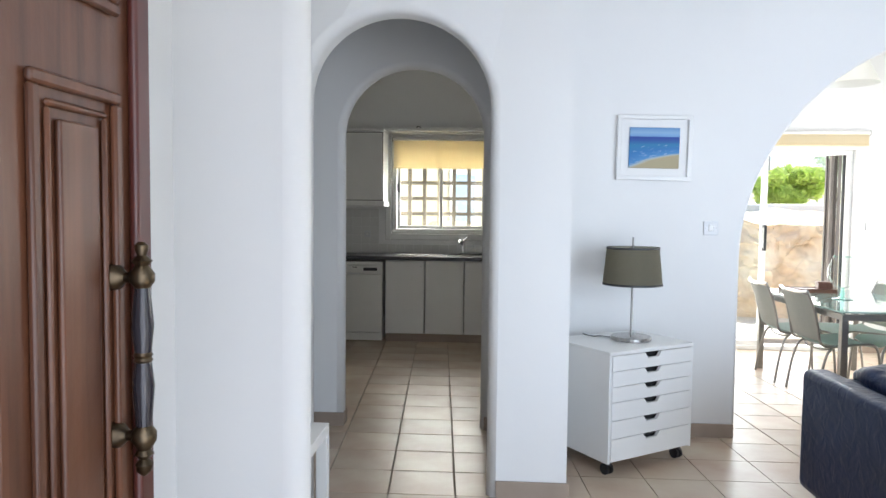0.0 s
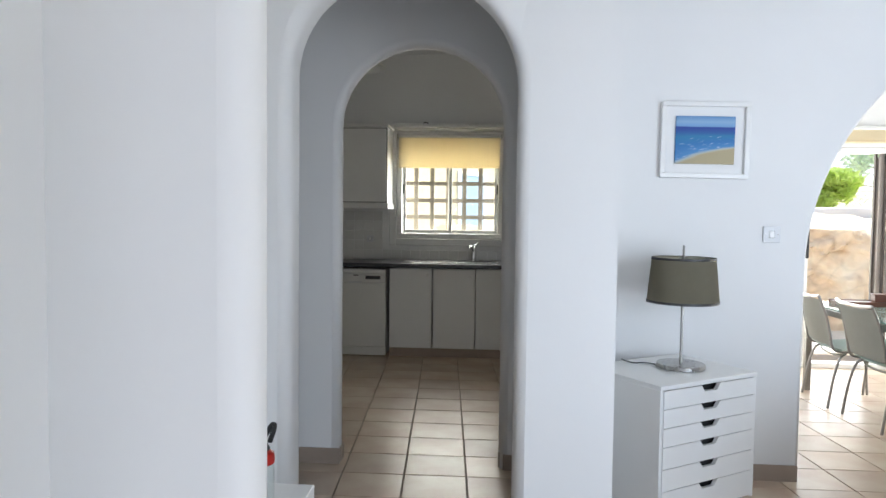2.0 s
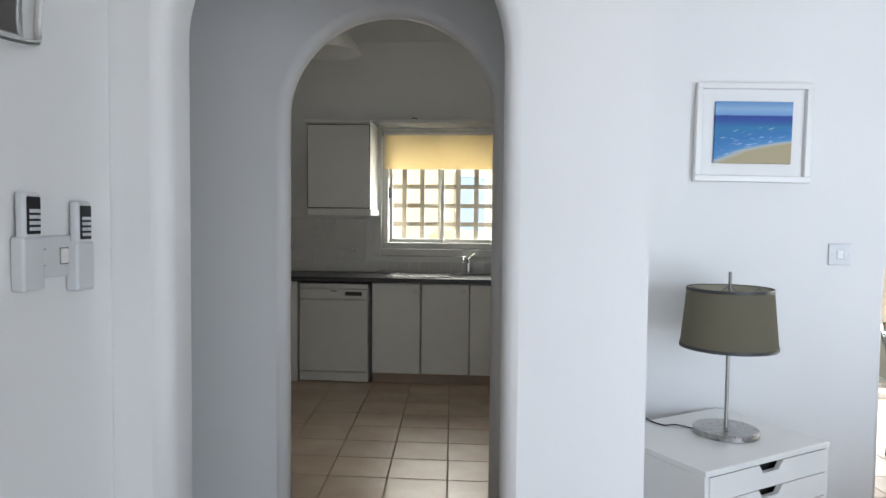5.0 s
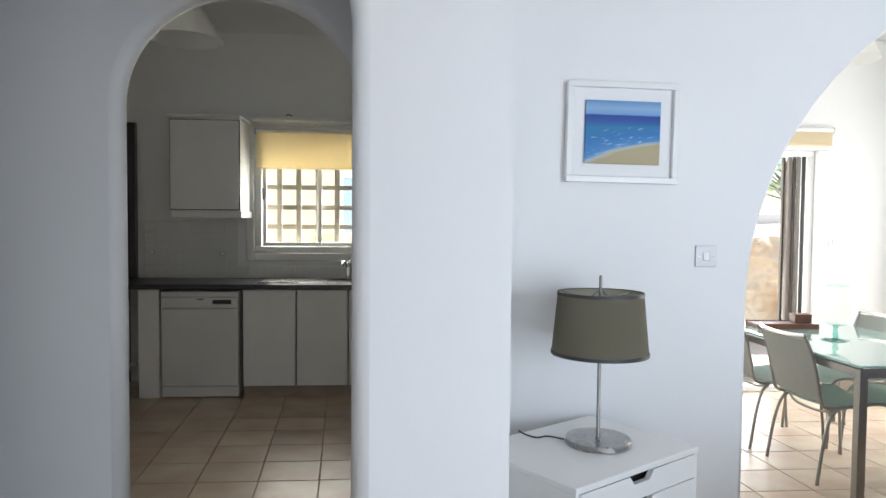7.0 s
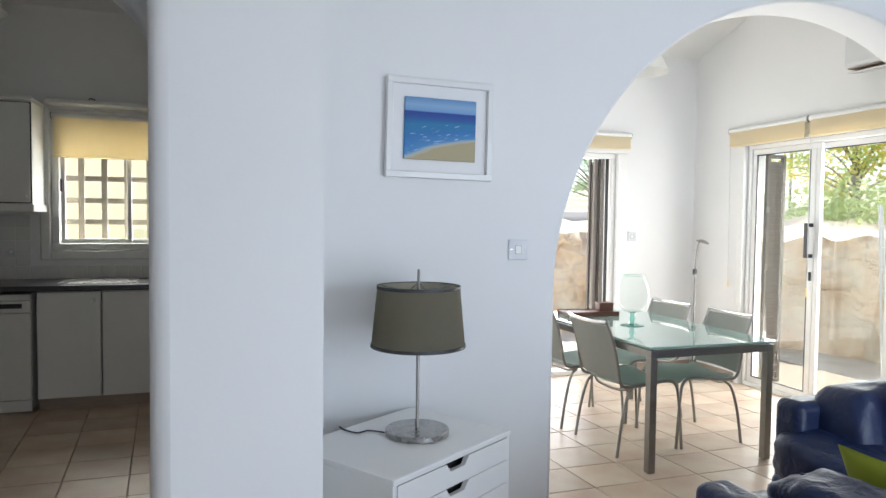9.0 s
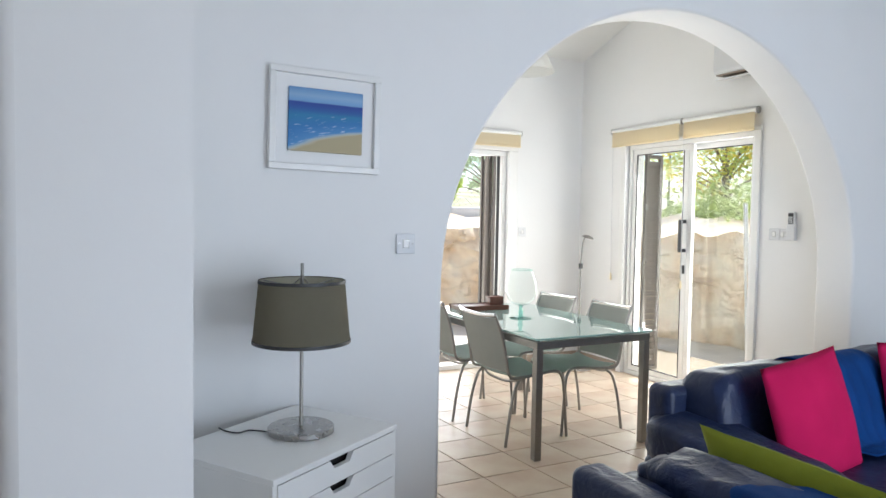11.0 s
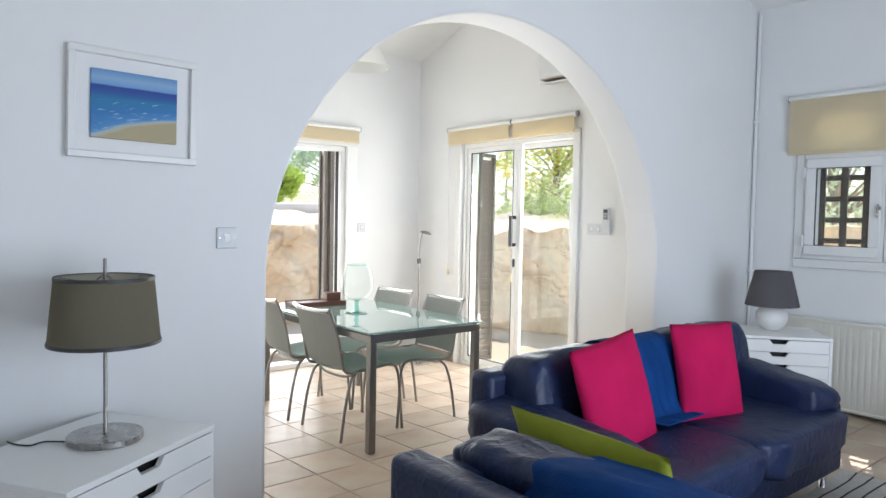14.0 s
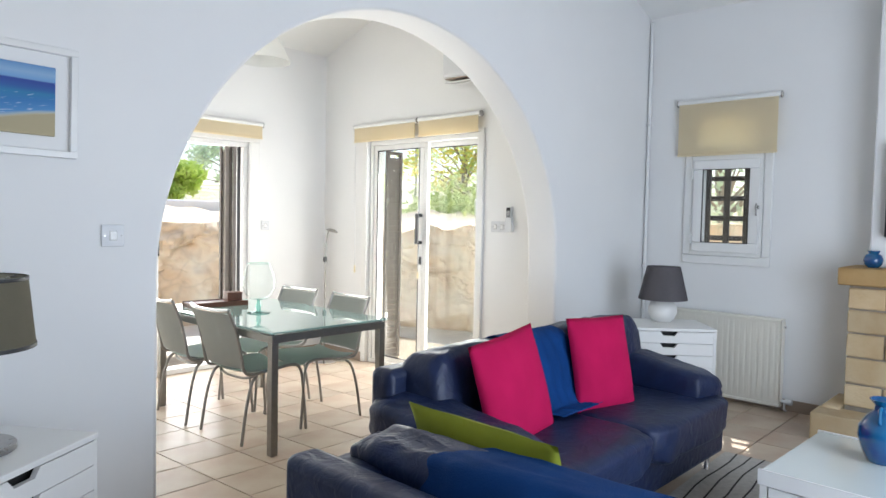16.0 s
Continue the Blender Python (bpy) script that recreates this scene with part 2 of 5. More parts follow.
sloped("ceiling_living_east", [(ridge_x, -0.3, ridge_z), (6.6, -0.3, eave - 0.19), (6.6, 4.3, eave - 0.19), (ridge_x, 4.3, ridge_z)], 0.2, "white sloping ceiling")
sloped("ceiling_living_west", [(-3.4, -0.3, 2.55), (ridge_x, -0.3, ridge_z), (ridge_x, 4.3, ridge_z), (-3.4, 4.3, 2.55)], 0.2, "white sloping ceiling")
sloped("ceiling_dining", [(1.9, 4.3, 3.92), (5.15, 4.3, 3.92), (5.15, 7.3, 2.875), (1.9, 7.3, 2.875)], 0.2, "white sloping ceiling")
sloped("ceiling_kitchen", [(-3.4, 4.3, 4.2), (1.9, 4.3, 4.2), (1.9, 8.2, 2.83), (-3.4, 8.2, 2.83)], 0.2, "white sloping ceiling")

# ---------------------------------------------------------------- more materials
def glass_material(name, tint, rough=0.0, gloss=1.0, power=4.0):
    """Thin window glass: clear, with a weak mirror image that grows at grazing angles."""
    m = bpy.data.materials.new(name)
    m.use_nodes = True
    n, l = m.node_tree.nodes, m.node_tree.links
    n.remove(n["Principled BSDF"])
    clear, shine, mix, edge, grow, weak = n.new("ShaderNodeBsdfTransparent"), n.new("ShaderNodeBsdfGlossy"), n.new("ShaderNodeMixShader"), n.new("ShaderNodeLayerWeight"), n.new("ShaderNodeMath"), n.new("ShaderNodeMapRange")
    clear.inputs[0].default_value = (*tint, 1)
    shine.inputs["Roughness"].default_value = rough
    edge.inputs["Blend"].default_value = 0.5
    grow.operation, grow.inputs[1].default_value = "POWER", power
    weak.inputs[3].default_value, weak.inputs[4].default_value = 0.025 * gloss, 0.8
    l.new(edge.outputs["Facing"], grow.inputs[0])
    l.new(grow.outputs[0], weak.inputs[0])
    l.new(weak.outputs[0], mix.inputs[0])
    l.new(clear.outputs[0], mix.inputs[1])
    l.new(shine.outputs[0], mix.inputs[2])
    l.new(mix.outputs[0], n["Material Output"].inputs[0])
    return m


def translucent(name, colour, through_colour, amount, scale=3.0):
    """Cloth that lets some light through."""
    m = material(name, colour, 0.85, vary=0.06, scale=scale, bump=0.1, bump_scale=500)
    n, l = m.node_tree.nodes, m.node_tree.links
    tr, mix = n.new("ShaderNodeBsdfTranslucent"), n.new("ShaderNodeMixShader")
    tr.inputs[0].default_value = (*through_colour, 1)
    mix.inputs[0].default_value = amount
    l.new(n["Principled BSDF"].outputs[0], mix.inputs[1])
    l.new(tr.outputs[0], mix.inputs[2])
    l.new(mix.outputs[0], n["Material Output"].inputs[0])
    return m


PANE = glass_material("window_glass", (0.96, 0.98, 0.97))
VASE_GLASS = glass_material("thin_vase_glass", (0.95, 0.978, 0.972), gloss=0.9, power=4.5)
AQUA = glass_material("aqua_glass", (0.62, 0.88, 0.83), gloss=2.5, power=2.2)
BLIND = translucent("cream_blind_cloth", (0.86, 0.79, 0.61), (0.90, 0.79, 0.55), 0.5)
MESH = translucent("grey_green_mesh", (0.37, 0.38, 0.35), (0.42, 0.46, 0.42), 0.2, 12)
SEAT = translucent("pale_aqua_seat", (0.44, 0.51, 0.47), (0.5, 0.62, 0.57), 0.2, 12)
SHADE_BROWN = translucent("taupe_lampshade_cloth", (0.33, 0.31, 0.245), (0.55, 0.51, 0.39), 0.42, 40)
SHADE_TRIM = material("dark_shade_trim", (0.035, 0.034, 0.034), 0.5)
SHADE_GREY = translucent("grey_lampshade_cloth", (0.22, 0.205, 0.22), (0.24, 0.23, 0.25), 0.15, 40)
SHADE_WHITE = translucent("white_lampshade_cloth", (0.82, 0.82, 0.80), (0.8, 0.8, 0.76), 0.35)
CERAMIC = material("white_ceramic", (0.78, 0.77, 0.74), 0.35, vary=0.05, scale=15, bump=0.1, bump_scale=80)
PINK = material("pink_cotton", (0.50, 0.008, 0.085), 0.85, vary=0.15, scale=6, bump=0.25, bump_scale=350, spec=0.15)
BLUE = material("blue_cotton", (0.005, 0.045, 0.18), 0.85, vary=0.25, scale=6, bump=0.3, bump_scale=200, spec=0.15)
OLIVE = material("olive_cotton", (0.24, 0.27, 0.025), 0.85, vary=0.18, scale=6, bump=0.25, bump_scale=350, spec=0.15)
DOORWOOD = material("varnished_brown_wood", (0.145, 0.056, 0.027), 0.38, colour2=(0.070, 0.027, 0.014), scale=5, bump=0.05, coat=0.25)
for _n in DOORWOOD.node_tree.nodes:
    if _n.type == "TEX_NOISE" and _n.inputs["Scale"].default_value == 5:
        _map = DOORWOOD.node_tree.nodes.new("ShaderNodeMapping")
        _map.inputs["Scale"].default_value = (9, 9, 0.5)
        DOORWOOD.node_tree.links.new(_n.inputs["Vector"].links[0].from_socket, _map.inputs["Vector"])
        DOORWOOD.node_tree.links.new(_map.outputs[0], _n.inputs["Vector"])
REDWOOD = material("reddish_varnished_strip", (0.10, 0.025, 0.018), 0.35, vary=0.3, scale=12, coat=0.3)
BRONZE = material("aged_bronze", (0.16, 0.12, 0.075), 0.35, metal=1.0, colour2=(0.06, 0.045, 0.03), scale=30)
BLACKWOOD = material("black_turned_wood", (0.025, 0.022, 0.028), 0.25, vary=0.2, coat=0.4)
BROWNBOX = material("red_brown_wood", (0.15, 0.055, 0.028), 0.45, vary=0.3, scale=14, bump=0.1)
COUNTER = material("dark_worktop", (0.022, 0.022, 0.026), 0.3, colour2=(0.06, 0.06, 0.065), scale=120)
APPLIANCE = material("white_enamel", (0.70, 0.70, 0.67), 0.3, vary=0.02)
CUPBOARD = material("white_cupboard_door", (0.76, 0.76, 0.74), 0.45, vary=0.03, scale=3, bump=0.03)
WALLTILE = material("glazed_white_tile", (0.74, 0.74, 0.71), 0.16, vary=0.05, scale=5, bump=0.08, bump_scale=15)
BLACK = material("black_plastic", (0.015, 0.015, 0.017), 0.4, vary=0.1)
RED = material("red_plastic", (0.45, 0.02, 0.015), 0.35, vary=0.1)
SWITCH = material("white_switch_plastic", (0.66, 0.67, 0.68), 0.4, vary=0.02)
RADIATOR = material("cream_radiator_enamel", (0.80, 0.77, 0.68), 0.35, vary=0.03)
SANDSTONE = material("beige_sandstone", (0.52, 0.38, 0.21), 0.85, colour2=(0.62, 0.50, 0.32), scale=5, bump=0.4, bump_scale=50, random_tint=0.18)
MANTEL = material("ochre_stone_slab", (0.36, 0.215, 0.075), 0.75, colour2=(0.43, 0.28, 0.12), scale=6, bump=0.3, bump_scale=60)
MORTAR = material("mortar", (0.35, 0.30, 0.24), 0.95, vary=0.2, scale=30, bump=0.4)
TILE = material("beige_floor_tile", (0.58, 0.50, 0.385), 0.34, colour2=(0.47, 0.335, 0.245), scale=3.4, bump=0.06, bump_scale=25, random_tint=0.12)
RUGM = material("white_wool", (0.62, 0.60, 0.56), 0.95, vary=0.2, scale=40, bump=0.8, bump_scale=220)
RUGLINE = material("charcoal_wool", (0.05, 0.045, 0.045), 0.95, vary=0.3, scale=60, bump=0.8, bump_scale=220)
TEALGLAZE = material("blue_teal_glaze", (0.008, 0.045, 0.20), 0.12, colour2=(0.01, 0.13, 0.24), scale=9, coat=0.5)
SHUTTER = material("grey_brown_shutter", (0.21, 0.185, 0.165), 0.6, vary=0.15, scale=10)
BARS = material("dark_brown_bars", (0.05, 0.038, 0.03), 0.6, vary=0.2)
LIGHTBARS = material("pale_painted_bars", (0.26, 0.22, 0.17), 0.6, vary=0.1)
ROCK = material("golden_rock", (0.68, 0.49, 0.31), 0.9, colour2=(0.82, 0.74, 0.60), scale=2.2, bump=0.9, bump_scale=14)
_rn, _rl = ROCK.node_tree.nodes, ROCK.node_tree.links
_vor, _mr, _mul = _rn.new("ShaderNodeTexVoronoi"), _rn.new("ShaderNodeMapRange"), _rn.new("ShaderNodeMix")
_vor.feature, _mul.data_type, _mul.blend_type = "DISTANCE_TO_EDGE", "RGBA", "MULTIPLY"
_vor.inputs["Scale"].default_value = 1.7
_warp, _add, _tc = _rn.new("ShaderNodeTexNoise"), _rn.new("ShaderNodeVectorMath"), _rn.new("ShaderNodeTexCoord")
_warp.inputs["Scale"].default_value = 1.4
_rl.new(_tc.outputs["Object"], _warp.inputs["Vector"])
_rl.new(_tc.outputs["Object"], _add.inputs[0])
_rl.new(_warp.outputs["Color"], _add.inputs[1])
_rl.new(_add.outputs[0], _vor.inputs["Vector"])
_mr.inputs[1].default_value, _mr.inputs[2].default_value, _mr.inputs[3].default_value = 0.0, 0.06, 0.90
_rl.new(_vor.outputs["Distance"], _mr.inputs[0])
_base = _rn["Principled BSDF"].inputs["Base Color"]
_mul.inputs[0].default_value = 1.0
_rl.new(_base.links[0].from_socket, _mul.inputs[6])
_rl.new(_mr.outputs[0], _mul.inputs[7])
_rl.new(_mul.outputs[2], _base)
PAVING = material("pale_terrace_paving", (0.74, 0.70, 0.63), 0.8, vary=0.15, scale=3, bump=0.2)
EARTH = material("dry_earth", (0.62, 0.55, 0.44), 0.95, colour2=(0.33, 0.34, 0.15), scale=0.9, bump=0.6, bump_scale=12)
GROUND = material("pale_gravel_ground", (0.55, 0.49, 0.40), 0.9, vary=0.3, scale=3, bump=0.4, bump_scale=60)
LEAF = translucent("green_leaves", (0.46, 0.56, 0.18), (0.80, 0.90, 0.34), 0.6)
LEAF_DARK = translucent("olive_green_leaves", (0.48, 0.54, 0.40), (0.74, 0.84, 0.62), 0.6)
FLOWER = translucent("yellow_blossom", (0.86, 0.72, 0.16), (0.90, 0.76, 0.18), 0.45)
BARK = material("brown_bark", (0.40, 0.33, 0.25), 0.9, vary=0.3, scale=8, bump=0.6, bump_scale=30)
WIRE = material("galvanised_wire", (0.42, 0.42, 0.42), 0.5, metal=0.8)
RENDERED = material("cream_house_wall", (0.72, 0.62, 0.42), 0.85, vary=0.06, scale=1.5, bump=0.15, bump_scale=30)


# ---------------------------------------------------------------- shared shapes
def puff(bm, centre, size, square=0.45, tilt=None, wrinkle=0.006, n=28, seed=0.0):
    """A stuffed block: a box with full, rounded sides."""
    def power(c):
        return math.copysign(abs(c) ** square, c)
    rot = Euler(tilt).to_matrix() if tilt else Matrix.Identity(3)
    rows = []
    for j in range(n // 2 + 1):
        v = -math.pi / 2 + math.pi * j / (n // 2)
        row = []
        for i in range(n):
            u = 2 * math.pi * i / n
            p = Vector((size[0] / 2 * power(math.cos(v)) * power(math.cos(u)), size[1] / 2 * power(math.cos(v)) * power(math.sin(u)), size[2] / 2 * power(math.sin(v))))
            w = noise.noise(p * 9 + Vector((seed, seed * 2, 0))) + 0.6 * noise.noise(p * 22 + Vector((seed, 0, seed)))
            row.append(bm.verts.new(Vector(centre) + rot @ (p * (1 + wrinkle * w / max(min(size), 0.05)))))
        rows.append(row)
    for a, b in zip(rows, rows[1:]):
        for i in range(n):
            bm.faces.new((a[i], a[(i + 1) % n], b[(i + 1) % n], b[i]))
    bmesh.ops.remove_doubles(bm, verts=rows[0] + rows[-1], dist=1e-5)
    return bm


def pillow(bm, size, thick, n=18, seed=0.0):
    """A square cushion in its own x-z plane, with drawn-out corners."""
    for side in (-1, 1):
        grid = []
        for i in range(n + 1):
            row = []
            for j in range(n + 1):
                u, v = 2 * i / n - 1, 2 * j / n - 1
                full = max((1 - abs(u) ** 2.6) * (1 - abs(v) ** 2.6), 0) ** 0.75
                pull = 1 - 0.028 * (1 - abs(u * v)) * max(abs(u), abs(v))
                w = 0.10 * noise.noise(Vector((u * 2 + seed, v * 2, side)))
                row.append(bm.verts.new((u * size / 2 * pull, side * thick / 2 * full * (1 + w), v * size / 2 * pull)))
            grid.append(row)
        for i in range(n):
            for j in range(n):
                bm.faces.new((grid[i][j], grid[i + 1][j], grid[i + 1][j + 1], grid[i][j + 1]))
    bmesh.ops.remove_doubles(bm, verts=bm.verts, dist=1e-4)
    return bm


def grown(bm, m):
    bmesh.ops.transform(bm, matrix=m, verts=bm.verts)
    return bm


def sheet(bm, rows, thick):
    """A curved panel through rows of points, with thickness."""
    top = [[bm.verts.new(p) for p in r] for r in rows]
    bmesh.ops.recalc_face_normals(bm, faces=[bm.faces.new((a[i], a[i + 1], b[i + 1], b[i])) for a, b in zip(top, top[1:]) for i in range(len(a) - 1)])
    bmesh.ops.solidify(bm, geom=list(bm.faces), thickness=thick)
    return bm


# ---------------------------------------------------------------- drawers, lamps, picture
def drawer_unit(place, turn, width, depth, height, castors, label, drawers=6):
    """Origin on the floor at the front edge's middle; the front faces -y."""
    t = thing("drawer_unit", label, "drawer unit", place, turn)
    z0 = 0.075 if castors else 0.0
    w = width / 2
    for name, dims in (("side_panel", (-w, -w + 0.018, 0.004, depth, z0, height - 0.02)), ("side_panel", (w - 0.018, w, 0.004, depth, z0, height - 0.02)), ("bottom_panel", (-w + 0.018, w - 0.018, 0.03, depth, z0, z0 + 0.02)), ("back_panel", (-w + 0.018, w - 0.018, depth - 0.01, depth, z0 + 0.02, height - 0.02))):
        part(name, boxes(dims, bevel=0.0015, segments=1), LACQUER, t)
    part("top", boxes((-w - 0.001, w + 0.001, 0, depth, height - 0.02, height), bevel=0.003), LACQUER, t)
    # black sheet paints the shade seen through the cut-out pulls
    part("inside", boxes((-w + 0.02, w - 0.02, 0.05, 0.07, z0 + 0.02, height - 0.02)), SHADOW_FILL, t, "black sheet standing in for shade behind the drawer fronts")
    sizes = [0.85, 0.85, 0.85, 1.0, 1.0, 1.25][:drawers]
    room = height - 0.02 - z0 - 0.01
    z = height - 0.022
    for s in sizes:
        h = room * s / sum(sizes)
        lo, hi = z - h + 0.0015, z - 0.0015
        g, d, k = 0.06, 0.028, 0.022
        bm = bmesh.new()
        prof = [(-w + 0.02, lo), (w - 0.02, lo), (w - 0.02, hi), (g, hi), (g - k, hi - d), (-g + k, hi - d), (-g, hi), (-w + 0.02, hi)]
        f = bm.faces.new([bm.verts.new((x, 0.002, zz)) for x, zz in prof])
        ext = bmesh.ops.extrude_face_region(bm, geom=[f])
        bmesh.ops.translate(bm, verts=[v for v in ext["geom"] if isinstance(v, bmesh.types.BMVert)], vec=(0, 0.018, 0))
        bmesh.ops.triangulate(bm, faces=[q for q in bm.faces if len(q.verts) > 4])
        part("drawer_front", bm, LACQUER, t, smooth=False)
        z -= h
    if castors:
        for cx in (-w + 0.05, w - 0.05):
            for cy in (0.05, depth - 0.05):
                c = part("castor", lathe(bmesh.new(), [(0.016, 0.05), (0.016, z0)], 12, (cx, cy, 0)), BLACK, t, "black plastic castor")
                for dx in (-0.014, 0.014):
                    wheel = grown(lathe(bmesh.new(), [(0.02, -0.009), (0.03, -0.006), (0.03, 0.006), (0.02, 0.009)], 18), pose(cx + dx, cy + 0.012, 0.03, 0, 90, 0))
                    part("wheel", wheel, BLACK, c)
    return t


A_TURN = 33.5
drawer_unit((1.193, 3.598, 0), A_TURN, 0.62, 0.47, 0.66, True, "white drawer unit with six cut-out pulls on black castors")


def rim_ring(bm, r, z, tube_r, n=32):
    tube(bm, [(r * math.cos(2 * math.pi * i / n), r * math.sin(2 * math.pi * i / n), z) for i in range(n + 1)], tube_r, 6, cap=False)
    return bm


def shade_mesh(r0, r1, z0, z1, n=40):
    bm = lathe(bmesh.new(), [(r0, z0), (r1, z1)], n, cap=False)
    bmesh.ops.solidify(bm, geom=list(bm.faces), thickness=0.002)
    return bm


lamp = thing("table_lamp", "steel table lamp with a taupe drum shade on the drawer unit", "lamp", (1.117, 3.82, 0.66))
part("base", lathe(bmesh.new(), [(0.108, 0), (0.112, 0.003), (0.112, 0.019), (0.109, 0.022), (0.02, 0.024)], 48), STEEL, lamp, "brushed steel disc")
part("stem", lathe(bmesh.new(), [(0.008, 0.022), (0.008, 0.05), (0.0065, 0.055), (0.0065, 0.53)], 14), GREYMETAL, lamp)
part("finial", lathe(bmesh.new(), [(0.004, 0.50), (0.0055, 0.505), (0.0055, 0.578), (0.004, 0.58)], 14), GREYMETAL, lamp)
shade = part("shade", shade_mesh(0.164, 0.144, 0.313, 0.522), SHADE_BROWN, lamp, "taupe cloth shade with dark trim")
part("trim", lathe(bmesh.new(), [(0.1625, 0.311), (0.1662, 0.311), (0.1653, 0.3225), (0.1620, 0.3225)], 40, cap=False), SHADE_TRIM, shade, "dark edging")
part("trim", lathe(bmesh.new(), [(0.1425, 0.5125), (0.1466, 0.5125), (0.1458, 0.5235), (0.1425, 0.5235)], 40, cap=False), SHADE_TRIM, shade, "dark edging")
bm = bmesh.new()
for k in range(3):
    a = 2 * math.pi * k / 3 + 0.4
    tube(bm, [(0.005 * math.cos(a), 0.005 * math.sin(a), 0.53), (0.04 * math.cos(a), 0.04 * math.sin(a), 0.50), (0.145 * math.cos(a), 0.144 * math.sin(a), 0.518)], 0.0025, 6)
part("spider", bm, STEEL, shade)
part("lining", lathe(bmesh.new(), [(0.1605, 0.316), (0.1408, 0.519)], 40, cap=False), translucent("pale_shade_lining", (0.62, 0.60, 0.48), (0.55, 0.52, 0.40), 0.3, 20), shade, "pale greenish lining")
part("cord", tube(bmesh.new(), curve_points([(-0.11, 0.03, 0.006), (-0.16, 0.07, 0.005), (-0.20, 0.06, 0.004), (-0.235, 0.10, 0.004), (-0.25, 0.135, 0.006)]), 0.003, 6), BLACK, lamp, "thin dark flex")

# framed seascape
art = bpy.data.materials.new("seascape_paint")
art.use_nodes = True
an, al = art.node_tree.nodes, art.node_tree.links
aco, asep = an.new("ShaderNodeTexCoord"), an.new("ShaderNodeSeparateXYZ")
al.new(aco.outputs["Object"], asep.inputs[0])
amap = an.new("ShaderNodeMapping")
amap.inputs["Scale"].default_value = (7, 1, 60)
alean = an.new("ShaderNodeMapping")
alean.inputs["Rotation"].default_value = (0, radians(12), 0)
al.new(aco.outputs["Object"], alean.inputs["Vector"])
al.new(alean.outputs[0], amap.inputs["Vector"])
anoise = an.new("ShaderNodeTexNoise")
anoise.inputs["Scale"].default_value, anoise.inputs["Detail"].default_value = 1.6, 8
al.new(amap.outputs[0], anoise.inputs["Vector"])
# height in the picture with a shore that climbs to one side and brush wobble
def math_node(op, a, b):
    q = an.new("ShaderNodeMath")
    q.operation = op
    for sock, val in zip(q.inputs, (a, b)):
        if isinstance(val, (int, float)):
            sock.default_value = val
        else:
            al.new(val, sock)
    return q.outputs[0]
wob = math_node("MULTIPLY", math_node("SUBTRACT", anoise.outputs[0], 0.5), 0.07)
up = math_node("ADD", math_node("MULTIPLY", asep.outputs["Z"], 4.1), 0.5)
low = math_node("MINIMUM", math_node("MULTIPLY", math_node("MAXIMUM", math_node("SUBTRACT", 0.64, up), 0.0), 2.2), 1.0)
slope = math_node("MULTIPLY", math_node("MULTIPLY", math_node("ADD", asep.outputs["X"], 0.12), low), -1.75)
hgt = math_node("ADD", up, math_node("ADD", math_node("MULTIPLY", wob, math_node("ADD", low, 0.25)), slope))
aramp = an.new("ShaderNodeValToRGB")
stops = [(0.0, (0.40, 0.34, 0.20)), (0.03, (0.46, 0.42, 0.30)), (0.08, (0.34, 0.44, 0.50)), (0.13, (0.06, 0.23, 0.50)), (0.36, (0.02, 0.16, 0.42)), (0.56, (0.010, 0.17, 0.36)), (0.68, (0.006, 0.075, 0.30)), (0.765, (0.005, 0.035, 0.26)), (0.785, (0.15, 0.32, 0.58)), (0.88, (0.24, 0.40, 0.60)), (1.0, (0.10, 0.25, 0.50))]
el = aramp.color_ramp.elements
el[0].position, el[0].color = stops[0][0], (*stops[0][1], 1)
el[1].position, el[1].color = stops[-1][0], (*stops[-1][1], 1)
for p, c in stops[1:-1]:
    e = el.new(p)
    e.color = (*c, 1)
al.new(hgt, aramp.inputs[0])
foam = an.new("ShaderNodeTexNoise")
foam.inputs["Scale"].default_value, foam.inputs["Detail"].default_value = 3.2, 6
al.new(amap.outputs[0], foam.inputs["Vector"])
fm = an.new("ShaderNodeMapRange")
fm.inputs[1].default_value, fm.inputs[2].default_value, fm.inputs[4].default_value = 0.60, 0.68, 0.55
al.new(foam.outputs[0], fm.inputs[0])
amix = an.new("ShaderNodeMix")
amix.data_type = "RGBA"
amix.inputs[7].default_value = (0.62, 0.72, 0.80, 1)
sea = math_node("MULTIPLY", math_node("GREATER_THAN", hgt, 0.10), math_node("LESS_THAN", hgt, 0.56))
al.new(math_node("MULTIPLY", fm.outputs[0], sea), amix.inputs[0])
al.new(aramp.outputs[0], amix.inputs[6])
al.new(amix.outputs[2], an["Principled BSDF"].inputs["Base Color"])
an["Principled BSDF"].inputs["Roughness"].default_value = 0.55

pic = thing("framed_painting", "seascape painting with a white mount in a white box frame", "painting", (1.297, 4.172, 1.77))
pic.matrix_basis = pose(1.297, 4.172, 1.77, 0, 0.9, 0)
F, FH = 0.222, 0.195
part("frame", boxes((-F, F, -0.034, 0, FH - 0.024, FH), (-F, F, -0.034, 0, -FH, -FH + 0.024), (-F, -F + 0.024, -0.034, 0, -FH + 0.024, FH - 0.024), (F - 0.024, F, -0.034, 0, -FH + 0.024, FH - 0.024), bevel=0.002, segments=1), LACQUER, pic, "white wooden frame")
part("mount", boxes((-F + 0.024, F - 0.024, -0.012, -0.004, -FH + 0.024, FH - 0.024)), material("white_mount_card", (0.83, 0.83, 0.82), 0.9), pic)
